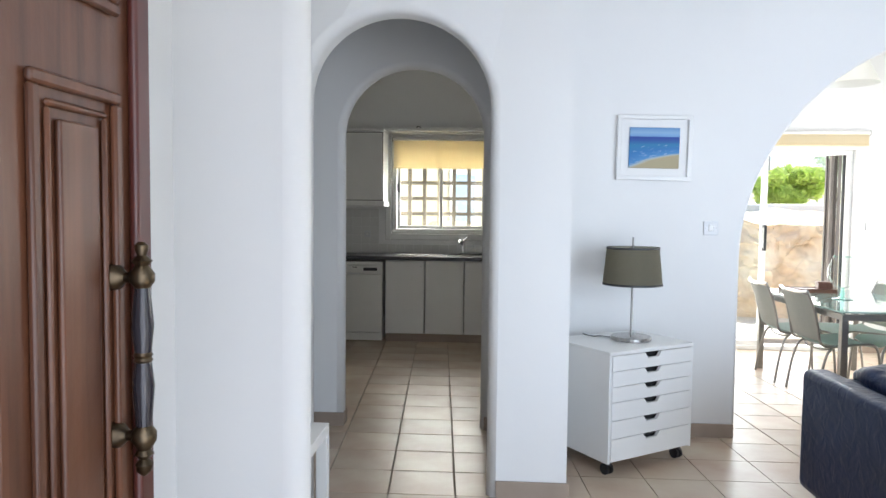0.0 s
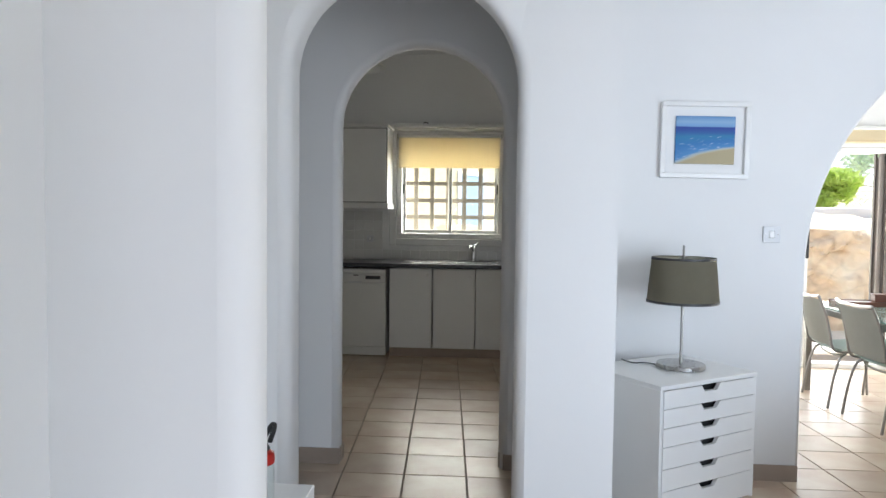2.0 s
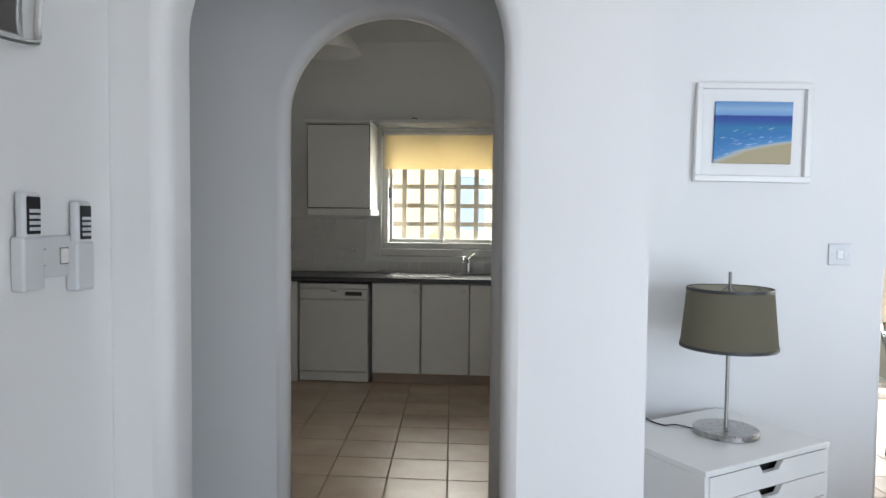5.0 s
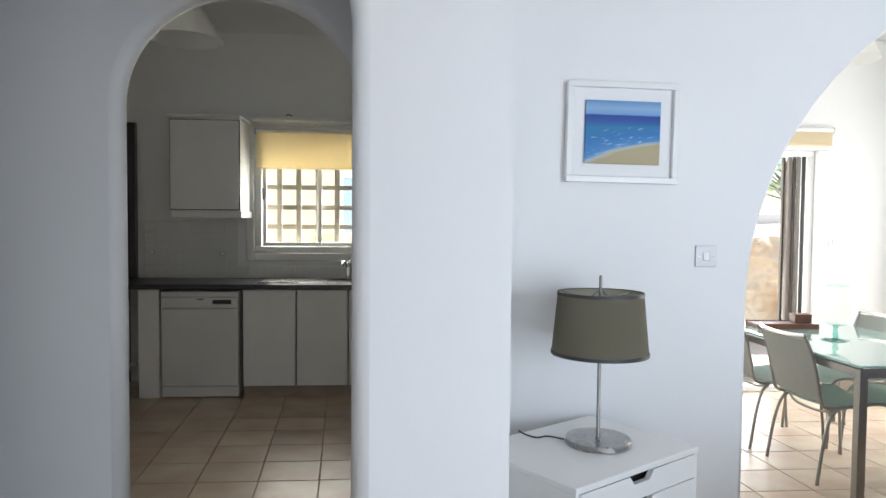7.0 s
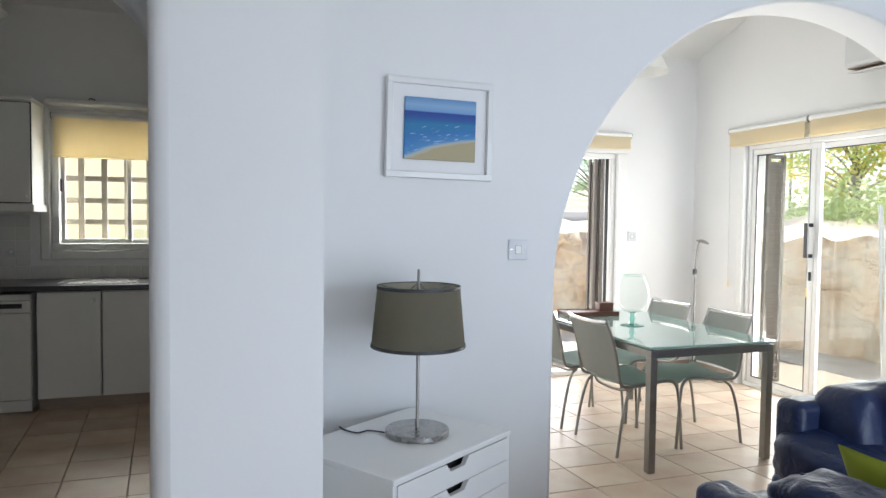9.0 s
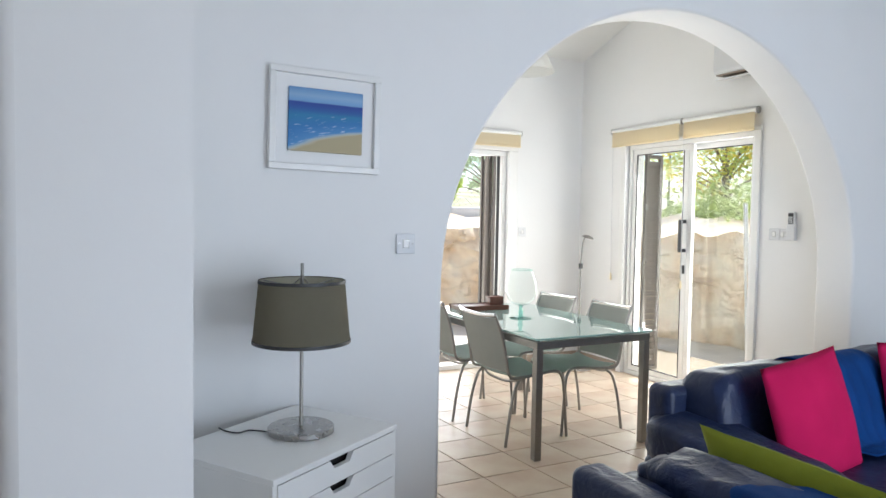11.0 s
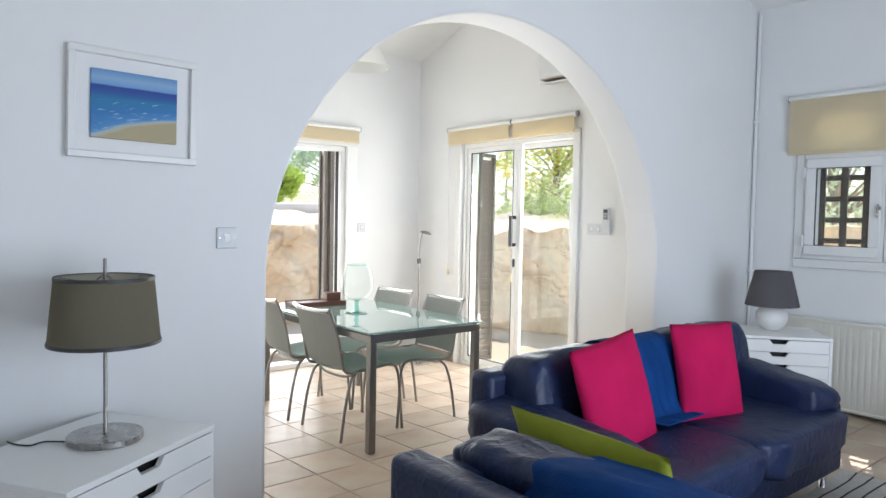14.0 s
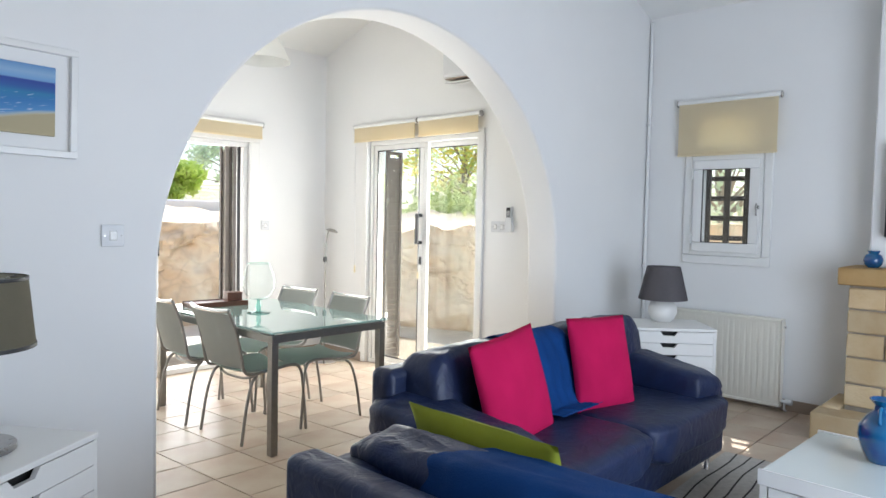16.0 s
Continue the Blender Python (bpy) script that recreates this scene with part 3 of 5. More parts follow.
part("canvas", boxes((-0.149, 0.149, -0.024, -0.013, -0.122, 0.122), bevel=0.002, segments=1), art, pic, "blue sea and sandy shore")


# ---------------------------------------------------------------- sofas
def sofa(name, place, turn, length, depth, frame_top, back_top, label, slump=0.0, set_in=0.06, thick=0.25):
    """Origin on the floor at the front left corner; the back stands at y = depth."""
    t = thing(name, label, "sofa", place, turn)
    L, D = length, depth
    part("base", boxes((0.03, L - 0.03, 0.04, D - 0.02, 0.10, 0.30), bevel=0.025, segments=3), LEATHER, t)
    part("back_frame", boxes((0.02, L - 0.02, D - 0.13, D, 0.10, frame_top), bevel=0.035, segments=4), LEATHER, t)
    for x in (0.0, L - 0.15):
        part("arm_frame", boxes((x, x + 0.15, 0.06, D - 0.01, 0.10, 0.46), bevel=0.03, segments=3), LEATHER, t)
    w = (L - 0.28) / 2
    for i in range(2):
        c = 0.14 + w * (i + 0.5)
        seat = part("seat_cushion", puff(bmesh.new(), (c, 0.29, 0.36), (w + 0.012, 0.68, 0.20), 0.30, None, 0.010, 64, i * 3.1), LEATHER, t)
        back = part("back_cushion", puff(bmesh.new(), (c + (0.015 if i else -0.005), D - 0.13 - set_in, back_top - 0.205 + 0.012 * i), (w + 0.03, thick, 0.43), 0.36, (radians(-9), radians(-slump if i else slump), 0), 0.010, 64, i * 5.7 + 1), LEATHER, t)
        half = w / 2 - 0.05
        run = [(c + 0.02 - half + 2 * half * k / 10, D - 0.105 - set_in + 0.004 * math.sin(k * 1.7), back_top + 0.004 + 0.012 * i + 0.001 * math.sin(k * 2.3) - 0.016 * (abs(k - 5) / 5) ** 4) for k in range(11)]
        part("seam", tube(bmesh.new(), curve_points(run, 3), 0.004, 6), LEATHER, back)
    for x, s_, z in ((0.11, -1, 0.515), (L - 0.19, 1, 0.515)):
        part("arm_cushion", puff(bmesh.new(), (x, D * 0.50, z), (0.30, D * 0.92, 0.205), 0.42, (radians(8), radians(6 * s_), radians(-3 * s_)), 0.012, 64, x), LEATHER, t)
    for x in (0.12, L - 0.12):
        for y in (0.10, D - 0.10):
            part("foot", lathe(bmesh.new(), [(0.022, 0), (0.024, 0.004), (0.018, 0.012), (0.018, 0.105)], 16, (x, y, 0)), CHROME, t, "chrome foot")
    return t


sofa("sofa", (2.465, 2.82, 0), 0, 2.03, 0.80, 0.75, 0.815, "navy blue leather two-seat sofa with padded arms")
sofa("sofa", (2.45, 1.35, 0), 90, 1.86, 0.68, 0.66, 0.705, "navy blue leather sofa seen from behind its back", 1, 0.145, 0.20)


def throw_pillow(label, mat, place, size, thick, turn, seed):
    ob = mesh_object("throw_pillow", pillow(bmesh.new(), size, thick, 20, seed), mat, "all")
    ob.matrix_basis = pose(*place, *turn)
    return tagged(ob, label, "cushion")


throw_pillow("bright pink square cotton cushion leaning on the sofa back", PINK, (2.945, 3.20, 0.655), 0.48, 0.15, (-14, -6, 4), 1.0)
throw_pillow("bright pink square cotton cushion on the sofa seat", PINK, (3.68, 3.20, 0.66), 0.48, 0.15, (-14, 0, -18), 4.0).scale = (0.80, 1, 1)
line = curve_points([(0, 3.53, 0.72), (0, 3.49, 0.815), (0, 3.42, 0.835), (0, 3.345, 0.80), (0, 3.29, 0.66), (0, 3.25, 0.54), (0, 3.225, 0.497), (0, 3.19, 0.488), (0, 3.15, 0.484)], 6)
rows = []
for i, p in enumerate(line):
    row = []
    for k in range(25):
        u = k / 24 - 0.5
        ripple = 0.010 * math.sin(u * 19 + i * 0.12) + 0.012 * noise.noise(Vector((u * 6, i * 0.15, 2)))
        row.append((3.345 + u * (0.40 + 0.05 * math.sin(i * 0.09)) + 0.0035 * (i - 20), p.y - abs(ripple), p.z + abs(ripple) * 0.6))
    rows.append(row)
drape = mesh_object("throw_blanket", sheet(bmesh.new(), rows, 0.008), BLUE, "all")
tagged(drape, "royal blue plush throw draped over the sofa back and seat", "blanket")
throw_pillow("olive green cotton cushion leaning on the sofa back", OLIVE, (2.235, 2.75, 0.585), 0.60, 0.17, (-22, 0, 88), 9.0).scale = (1, 1, 0.68)
throw = mesh_object("throw_blanket", puff(bmesh.new(), (0, 0, 0), (0.31, 1.06, 0.36), 0.42, None, 0.014, 64, 3.3), BLUE, "all")
throw.matrix_basis = pose(2.04, 2.27, 0.562, 0, 6, 0)
tagged(throw, "royal blue plush blanket folded over the sofa back", "blanket")


# ---------------------------------------------------------------- dining table and chairs
TX0, TX1, TY0, TY1, TZ = 2.735, 3.59, 4.745, 6.20, 0.72
table = thing("dining_table", "glass dining table on a grey metal frame", "table", (0, 0, 0))
part("tabletop", boxes((TX0 - 0.012, TX1 + 0.012, TY0 - 0.012, TY1 + 0.012, TZ - 0.012, TZ), bevel=0.002, segments=2), material("frosted_aqua_glass", (0.52, 0.76, 0.71), 0.05, vary=0.02), table, "aqua-tinted glass top")
AQ = bpy.data.materials["frosted_aqua_glass"].node_tree.nodes["Principled BSDF"]
AQ.inputs["Transmission Weight"].default_value, AQ.inputs["Coat Weight"].default_value = 0.45, 0.6
a = 0.045
part("frame", boxes((TX0, TX1, TY0, TY0 + 0.03, TZ - 0.065, TZ - 0.022), (TX0, TX1, TY1 - 0.03, TY1, TZ - 0.065, TZ - 0.022), (TX0, TX0 + 0.03, TY0 + 0.03, TY1 - 0.03, TZ - 0.065, TZ - 0.022), (TX1 - 0.03, TX1, TY0 + 0.03, TY1 - 0.03, TZ - 0.065, TZ - 0.022), bevel=0.002, segments=1), GREYMETAL, table)
for x in (TX0, TX1 - a):
    for y in (TY0, TY1 - a):
        part("leg", boxes((x, x + a, y, y + a, 0.004, TZ - 0.0655), bevel=0.002, segments=1), GREYMETAL, table)
        part("pad", lathe(bmesh.new(), [(0.008, TZ - 0.0215), (0.008, TZ - 0.0125)], 10, (x + a / 2, y + a / 2, 0)), BLACK, table)


def dining_chair():
    t = thing("dining_chair", "grey mesh dining chair on a bent steel tube frame", "chair", group="chairs round the dining table")
    for s in (-1, 1):
        y = 0.215 * s
        rail = [(0.50, y * 1.05, 0.0), (0.475, y * 1.02, 0.30), (0.455, y, 0.40), (0.40, y, 0.435), (0.25, y, 0.425), (0.10, y, 0.415), (0.045, y, 0.45), (0.022, y, 0.56), (-0.012, y * 0.99, 0.70), (-0.06, y * 0.98, 0.818)]
        part("frame_tube", tube(bmesh.new(), curve_points(rail, 6), 0.0095, 10), TUBE, t)
        leg = [(0.02, y * 1.08, 0.0), (0.055, y * 1.06, 0.22), (0.095, y * 1.02, 0.36), (0.14, y * 0.98, 0.402)]
        part("rear_leg", tube(bmesh.new(), curve_points(leg, 6), 0.0095, 10), TUBE, t)
    part("crossbar", tube(bmesh.new(), curve_points([(0.14, -0.21, 0.402), (0.11, -0.1, 0.375), (0.11, 0.1, 0.375), (0.14, 0.21, 0.402)], 6), 0.008, 8), TUBE, t)
    part("top_bar", tube(bmesh.new(), curve_points([(-0.06, -0.211, 0.818), (-0.082, -0.1, 0.808), (-0.082, 0.1, 0.808), (-0.06, 0.211, 0.818)], 6), 0.011, 10), CHROME, t, "chrome top bar")
    seat = [[(x, y, z - 0.02 * (1 - (y / 0.21) ** 2)) for y in [0.205 * (k / 5 - 1) for k in range(11)]] for x, z in ((0.47, 0.415), (0.44, 0.44), (0.36, 0.445), (0.24, 0.437), (0.12, 0.43), (0.07, 0.445))]
    part("seat", sheet(bmesh.new(), seat, 0.006), SEAT, t, "pale aqua mesh seat")
    back = [[(x - 0.025 * (1 - (y / 0.21) ** 2), y * 1.0, z) for y in [0.207 * (k / 5 - 1) for k in range(11)]] for x, z in ((0.055, 0.455), (0.03, 0.54), (0.008, 0.63), (-0.02, 0.72), (-0.05, 0.795))]
    part("backrest", sheet(bmesh.new(), back, 0.005), MESH, t, "grey mesh backrest")
    return t


chair = dining_chair()
chair.matrix_basis = pose(2.69, 5.265, 0, 0, 0, 2)
copy_thing(chair, pose(2.66, 5.87, 0, 0, 0, -3))
copy_thing(chair, pose(3.675, 5.28, 0, 0, 0, 178))
copy_thing(chair, pose(3.65, 5.87, 0, 0, 0, 183))

vase = thing("balloon_glass_vase", "large clear brandy-glass vase with aqua foot on the dining table", "vase", (3.09, 5.46, TZ))
bowl = [(0.012, 0.085), (0.05, 0.095), (0.085, 0.125), (0.108, 0.17), (0.112, 0.21), (0.104, 0.255), (0.088, 0.30), (0.074, 0.335)]
bm = lathe(bmesh.new(), bowl, 40, cap=False)
bmesh.ops.solidify(bm, geom=list(bm.faces), thickness=0.002)
part("bowl", bm, VASE_GLASS, vase).visible_shadow = False
part("foot", lathe(bmesh.new(), [(0.075, 0.0), (0.077, 0.004), (0.03, 0.012), (0.014, 0.025), (0.016, 0.04), (0.022, 0.05), (0.014, 0.06), (0.013, 0.085), (0.03, 0.094)], 36), AQUA, vase, "aqua glass stem and foot")
part("rim", rim_ring(bmesh.new(), 0.074, 0.335, 0.0022, 36), AQUA, vase)

tray = thing("wooden_tray", "red-brown wooden game tray on the dining table", "tray", (3.06, 5.98, TZ), -4)
part("board", boxes((-0.20, 0.20, -0.09, 0.09, 0, 0.028), bevel=0.003), BROWNBOX, tray)
part("rim", boxes((-0.205, 0.205, -0.095, -0.088, 0, 0.034), (-0.205, 0.205, 0.088, 0.095, 0, 0.034), bevel=0.001, segments=1), BROWNBOX, tray)
wb = mesh_object("wooden_box", boxes((-0.055, 0.055, -0.045, 0.045, 0, 0.05), (-0.058, 0.058, -0.048, 0.048, 0.05, 0.06), bevel=0.003), BROWNBOX, True)
wb.matrix_basis = pose(3.20, 5.99, TZ + 0.029, 0, 0, -8)
tagged(wb, "small red-brown wooden box on the tray", "box")

# reading lamp in the corner
fl = thing("floor_lamp", "slim chrome reading floor lamp with a small bent head", "floor lamp", (4.50, 6.60, 0))
part("base", lathe(bmesh.new(), [(0.12, 0), (0.122, 0.004), (0.122, 0.014), (0.02, 0.02)], 36), CHROME, fl)
part("pole", lathe(bmesh.new(), [(0.0085, 0.015), (0.0085, 0.98)], 12), GREYMETAL, fl)
part("joint", boxes((-0.016, 0.016, -0.012, 0.012, 0.95, 1.0), bevel=0.004), BLACK, fl, "dark joint")
part("arm", tube(bmesh.new(), curve_points([(0, 0, 0.98), (0.006, 0.0, 1.08), (0.022, 0.006, 1.18), (0.045, 0.012, 1.235), (0.065, 0.016, 1.245)]), 0.0065, 8), GREYMETAL, fl)
part("head", grown(lathe(bmesh.new(), [(0.01, 0.024), (0.034, 0.018), (0.056, 0.004), (0.058, 0.0), (0.05, 0.002), (0.01, 0.014)], 28), pose(0.09, 0.02, 1.238, 14, 8, 0)), GREYMETAL, fl)


def pendant(place, top, label, r=0.19):
    t = thing("pendant_lamp", label, "pendant lamp", place)
    part("shade", shade_mesh(r, 0.07, 0, 0.26), SHADE_WHITE, t, "white conical cloth shade")
    part("flex", tube(bmesh.new(), [(0, 0, 0.2), (0, 0, top - place[2])], 0.004, 8), SWITCH, t)
    part("rose", lathe(bmesh.new(), [(0.05, top - place[2]), (0.05, top - place[2] - 0.02), (0.02, top - place[2] - 0.05)], 20), SWITCH, t)
    bm = bmesh.new()
    for k in range(3):
        b = 2 * math.pi * k / 3
        tube(bm, [(0, 0, 0.235), (0.07 * math.cos(b), 0.07 * math.sin(b), 0.255)], 0.003, 6)
    part("spider", bm, WIRE, t)


pendant((3.10, 5.47, 2.40), 3.52, "white conical pendant lamp over the dining table")
pendant((-0.90, 6.0, 2.55), 3.60, "white conical pendant lamp in the kitchen", 0.23)

ac = thing("air_conditioner", "white wall-mounted air conditioner above the terrace door", "air conditioner", (4.81, 4.83, 2.47))
part("casing", boxes((-0.20, -0.002, -0.42, 0.42, 0.03, 0.29), bevel=0.03, segments=4), SWITCH, ac)
part("flap", grown(boxes((-0.19, -0.06, -0.39, 0.39, 0.0, 0.012), bevel=0.003), pose(0, 0, 0.015, 0, -8, 0)), SWITCH, ac, "open air flap")
part("slot", boxes((-0.185, -0.05, -0.39, 0.39, 0.022, 0.03)), SKIRT, ac)


# ---------------------------------------------------------------- switches, sockets, remotes
def plate(name, place, turn, w, h, label, rockers=1, cat="switch"):
    """A switch plate; its front faces -y before it is turned."""
    t = thing(name, label, cat, place, turn)
    part("plate", boxes((-w / 2, w / 2, -0.009, 0, -h / 2, h / 2), bevel=0.003, segments=2), SWITCH, t)
    for i in range(rockers):
        cx = (i - (rockers - 1) / 2) * w / max(rockers, 1)
        # raised grey block stands in for shade in the gap round the rocker
        part("gap", boxes((cx - 0.0145, cx + 0.0145, -0.0102, -0.008, -0.0185, 0.0185)), GREYMETAL, t)
        part("rocker", boxes((cx - 0.012, cx + 0.012, -0.013, -0.008, -0.016, 0.016), bevel=0.0015, segments=1), LACQUER, t)
    for cx in (-w / 2 + 0.012, w / 2 - 0.012):
        part("screw", grown(lathe(bmesh.new(), [(0.003, 0), (0.003, 0.0015)], 8), pose(cx, -0.009, 0, 90, 0, 0)), STEEL, t)
    return t


plate("light_switch", (1.651, 4.174, 1.29), 0, 0.085, 0.085, "white single light switch on the plaster wall")
plate("light_switch", (4.119, 7.026, 1.28), 0, 0.085, 0.085, "white light switch beside the garden door")
plate("light_switch", (4.809, 4.812, 1.325), -90, 0.085, 0.085, "white light switch beside the terrace door")
plate("light_switch", (4.809, 4.725, 1.325), -90, 0.085, 0.085, "white double light switch beside the terrace door", 2)
plate("wall_socket", (-0.6545, 2.715, 1.33), 90, 0.15, 0.09, "white double wall socket beside the arch", 2, "socket")
plate("wall_socket", (-1.668, 7.603, 1.135), 0, 0.085, 0.085, "white kitchen wall socket above the worktop", 1, "socket")
plate("wall_socket", (-1.07, 7.603, 1.124), 0, 0.07, 0.07, "small white kitchen wall socket", 1, "socket")


def remote(place, turn, label):
    t = thing("remote_control", label, "remote control", place, turn)
    part("holder", boxes((-0.032, 0.032, -0.03, 0, -0.11, 0.0), bevel=0.006, segments=3), SWITCH, t, "white holder")
    part("body", grown(boxes((-0.026, 0.026, -0.022, 0, -0.09, 0.09), bevel=0.008, segments=3), pose(0, -0.006, 0.0)), SWITCH, t)
    part("keypad", boxes((-0.02, 0.02, -0.031, -0.027, 0.005, 0.08), bevel=0.002, segments=1), BLACK, t, "dark keypad")
    bm = bmesh.new()
    for i in range(4):
        for k in (-1, 0, 1):
            box(bm, k * 0.011 - 0.004, k * 0.011 + 0.004, -0.033, -0.030, 0.012 + i * 0.012, 0.019 + i * 0.012)
    part("buttons", bm, SWITCH, t)


remote((-0.654, 2.80, 1.36), 90, "white remote control with dark keypad in a wall holder")
remote((-0.654, 2.63, 1.375), 90, "white remote control in a wall holder beside a socket")
remote((4.809, 4.67, 1.395), -90, "small remote control in a holder beside the terrace door")

wm = thing("wall_mirror", "round-cornered glass mirror with a chrome edge", "mirror", (-0.653, 2.425, 1.965), 90)
part("glass", boxes((-0.21, 0.21, -0.012, 0, -0.2, 0.42), bevel=0.005), CHROME, wm)
bm = bmesh.new()
tube(bm, curve_points([(0.22, -0.02, 0.42), (0.235, -0.03, 0.1), (0.225, -0.03, -0.15), (0.19, -0.02, -0.21), (-0.19, -0.02, -0.21), (-0.225, -0.03, -0.15), (-0.235, -0.03, 0.1), (-0.22, -0.02, 0.42)]), 0.008, 8)
part("edge", bm, CHROME, wm)

# ---------------------------------------------------------------- windows and doors
def roller_blind(place, turn, width, drop, label, cords=True):
    """Hangs at the top; its face is towards -y before it is turned."""
    t = thing("roller_blind", label, "blind", place, turn)
    w = width / 2
    part("roll", grown(lathe(bmesh.new(), [(0.022, -w), (0.024, -w + 0.004), (0.024, w - 0.004), (0.022, w)], 20), pose(0, -0.035, -0.02, 0, 90, 0)), PVC, t, "white roller tube")
    part("cloth", boxes((-w + 0.015, w - 0.015, -0.054, -0.052, -drop, -0.02)), BLIND, t, "cream cloth")
    part("hem_bar", boxes((-w + 0.012, w - 0.012, -0.058, -0.048, -drop - 0.018, -drop + 0.004), bevel=0.003), BLIND, t)
    for s in (-1, 1):
        part("bracket", grown(lathe(bmesh.new(), [(0.026, 0), (0.026, 0.008)], 18), pose(s * w - 0.004, -0.032, -0.02, 0, 90, 0)), STEEL, t)
    if cords:
        part("chain", tube(bmesh.new(), [(-w + 0.003, -0.035, -0.03), (-w + 0.003, -0.02, -1.35)], 0.0022, 6), SWITCH, t)
        part("chain_weight", lathe(bmesh.new(), [(0.006, -1.40), (0.010, -1.385), (0.008, -1.34), (0.003, -1.33)], 10, (-w + 0.003, -0.02, 0)), BLIND, t, "cream cord weight")
    return t


roller_blind((4.808, 6.10, 2.245), -90, 0.84, 0.15, "cream roller blind wound up over the terrace door")
roller_blind((4.808, 5.31, 2.245), -90, 0.70, 0.15, "cream roller blind wound up over the sliding pane")
roller_blind((3.08, 7.025, 2.225), 0, 1.97, 0.135, "cream roller blind wound up over the garden door")
roller_blind((6.048, 3.497, 2.375), -90, 0.79, 0.435, "cream roller blind half drawn over the small window", False)
roller_blind((-0.25, 7.66, 2.215), 0, 1.08, 0.33, "cream roller blind half drawn over the kitchen window", False)


def frame_bars(x0, x1, z0, z1, w, y0, y1, bevel=0.004):
    return boxes((x0, x1, y0, y1, z1 - w, z1), (x0, x1, y0, y1, z0, z0 + w), (x0, x0 + w, y0, y1, z0 + w, z1 - w), (x1 - w, x1, y0, y1, z0 + w, z1 - w), bevel=bevel, segments=1)


def pane(x0, x1, z0, z1, y, parent):
    ob = part("pane", boxes((x0, x1, y, y + 0.005, z0, z1)), PANE, parent, "clear glass pane", False)
    ob.visible_shadow = False
    return ob


# terrace sliding door, seen from inside its face is towards -x
td = tagged(thing("door_1", "white sliding glass door to the terrace", "door", (4.81, 5.68, 0), -90), kind="structure")
part("architrave", boxes((-0.74, -0.68, -0.02, 0.0, 0.0, 2.083), (0.68, 0.74, -0.02, 0.0, 0.0, 2.083), (-0.74, 0.74, -0.02, 0.0, 2.083, 2.115), bevel=0.006), PVC, td)
part("frame", frame_bars(-0.675, 0.675, 0.0, 2.083, 0.038, 0.02, 0.14), PVC, td)
fx = part("fixed_leaf", frame_bars(-0.03, 0.636, 0.04, 2.044, 0.045, 0.09, 0.125), PVC, td)
pane(0.016, 0.590, 0.086, 1.998, 0.105, fx)
sl = part("sliding_leaf", frame_bars(-0.636, 0.067, 0.04, 2.044, 0.045, 0.035, 0.07), PVC, td)
part("stile", boxes((-0.03, 0.0215, 0.034, 0.069, 0.086, 1.998), bevel=0.003, segments=1), PVC, sl)
pane(-0.590, -0.0305, 0.086, 1.998, 0.05, sl)
part("gasket", frame_bars(-0.591, -0.031, 0.085, 1.999, 0.009, 0.036, 0.046, 0.0), BLACK, sl, "dark rubber gasket")
part("gasket", frame_bars(0.0155, 0.591, 0.085, 1.999, 0.007, 0.093, 0.103, 0.0), BLACK, fx, "dark rubber gasket")
hd = part("handle", boxes((-0.017, 0.016, -0.01, 0.034, 1.15, 1.18), (-0.017, 0.016, -0.01, 0.034, 1.39, 1.42), (-0.017, 0.016, -0.03, -0.008, 1.15, 1.42), bevel=0.004), BLACK, sl, "black pull handle")
part("lock", boxes((-0.01, 0.008, 0.02, 0.034, 0.97, 1.04), bevel=0.002, segments=1), BLACK, sl)

# garden door: the leaves slid aside, the opening half free
gd = tagged(thing("door_2", "white framed glass door to the garden, slid half open", "door", (3.505, 7.027, 0), 0), kind="structure")
part("architrave", boxes((-1.415, -1.355, -0.02, 0.0, 0.0, 2.04), (0.445, 0.545, -0.02, 0.0, 0.0, 2.04), (-1.415, 0.545, -0.02, 0.0, 2.04, 2.085), bevel=0.006), PVC, gd)
part("frame", frame_bars(-1.353, 0.443, 0.0, 2.038, 0.045, 0.02, 0.15), PVC, gd)
lf = part("sliding_leaf", frame_bars(-1.305, -0.375, 0.045, 1.99, 0.055, 0.04, 0.075), PVC, gd)
pane(-1.251, -0.429, 0.095, 1.94, 0.055, lf)
part("handle", boxes((-0.415, -0.39, 0.0, 0.038, 1.02, 1.045), (-0.415, -0.39, 0.0, 0.038, 1.255, 1.28), (-0.415, -0.39, -0.012, 0.004, 1.02, 1.28), bevel=0.004), BLACK, lf, "black pull handle")
for x0, x1, y0, mat in ((0.232, 0.25, 0.12, BARS), (0.262, 0.295, 0.09, SHUTTER), (0.300, 0.318, 0.07, BARS), (0.325, 0.350, 0.055, SHUTTER), (0.358, 0.380, 0.035, BLACK)):
    part("track", boxes((x0, x1, y0, y0 + 0.03, 0.046, 1.992), bevel=0.003, segments=1), mat, gd, "dark vertical frame track")


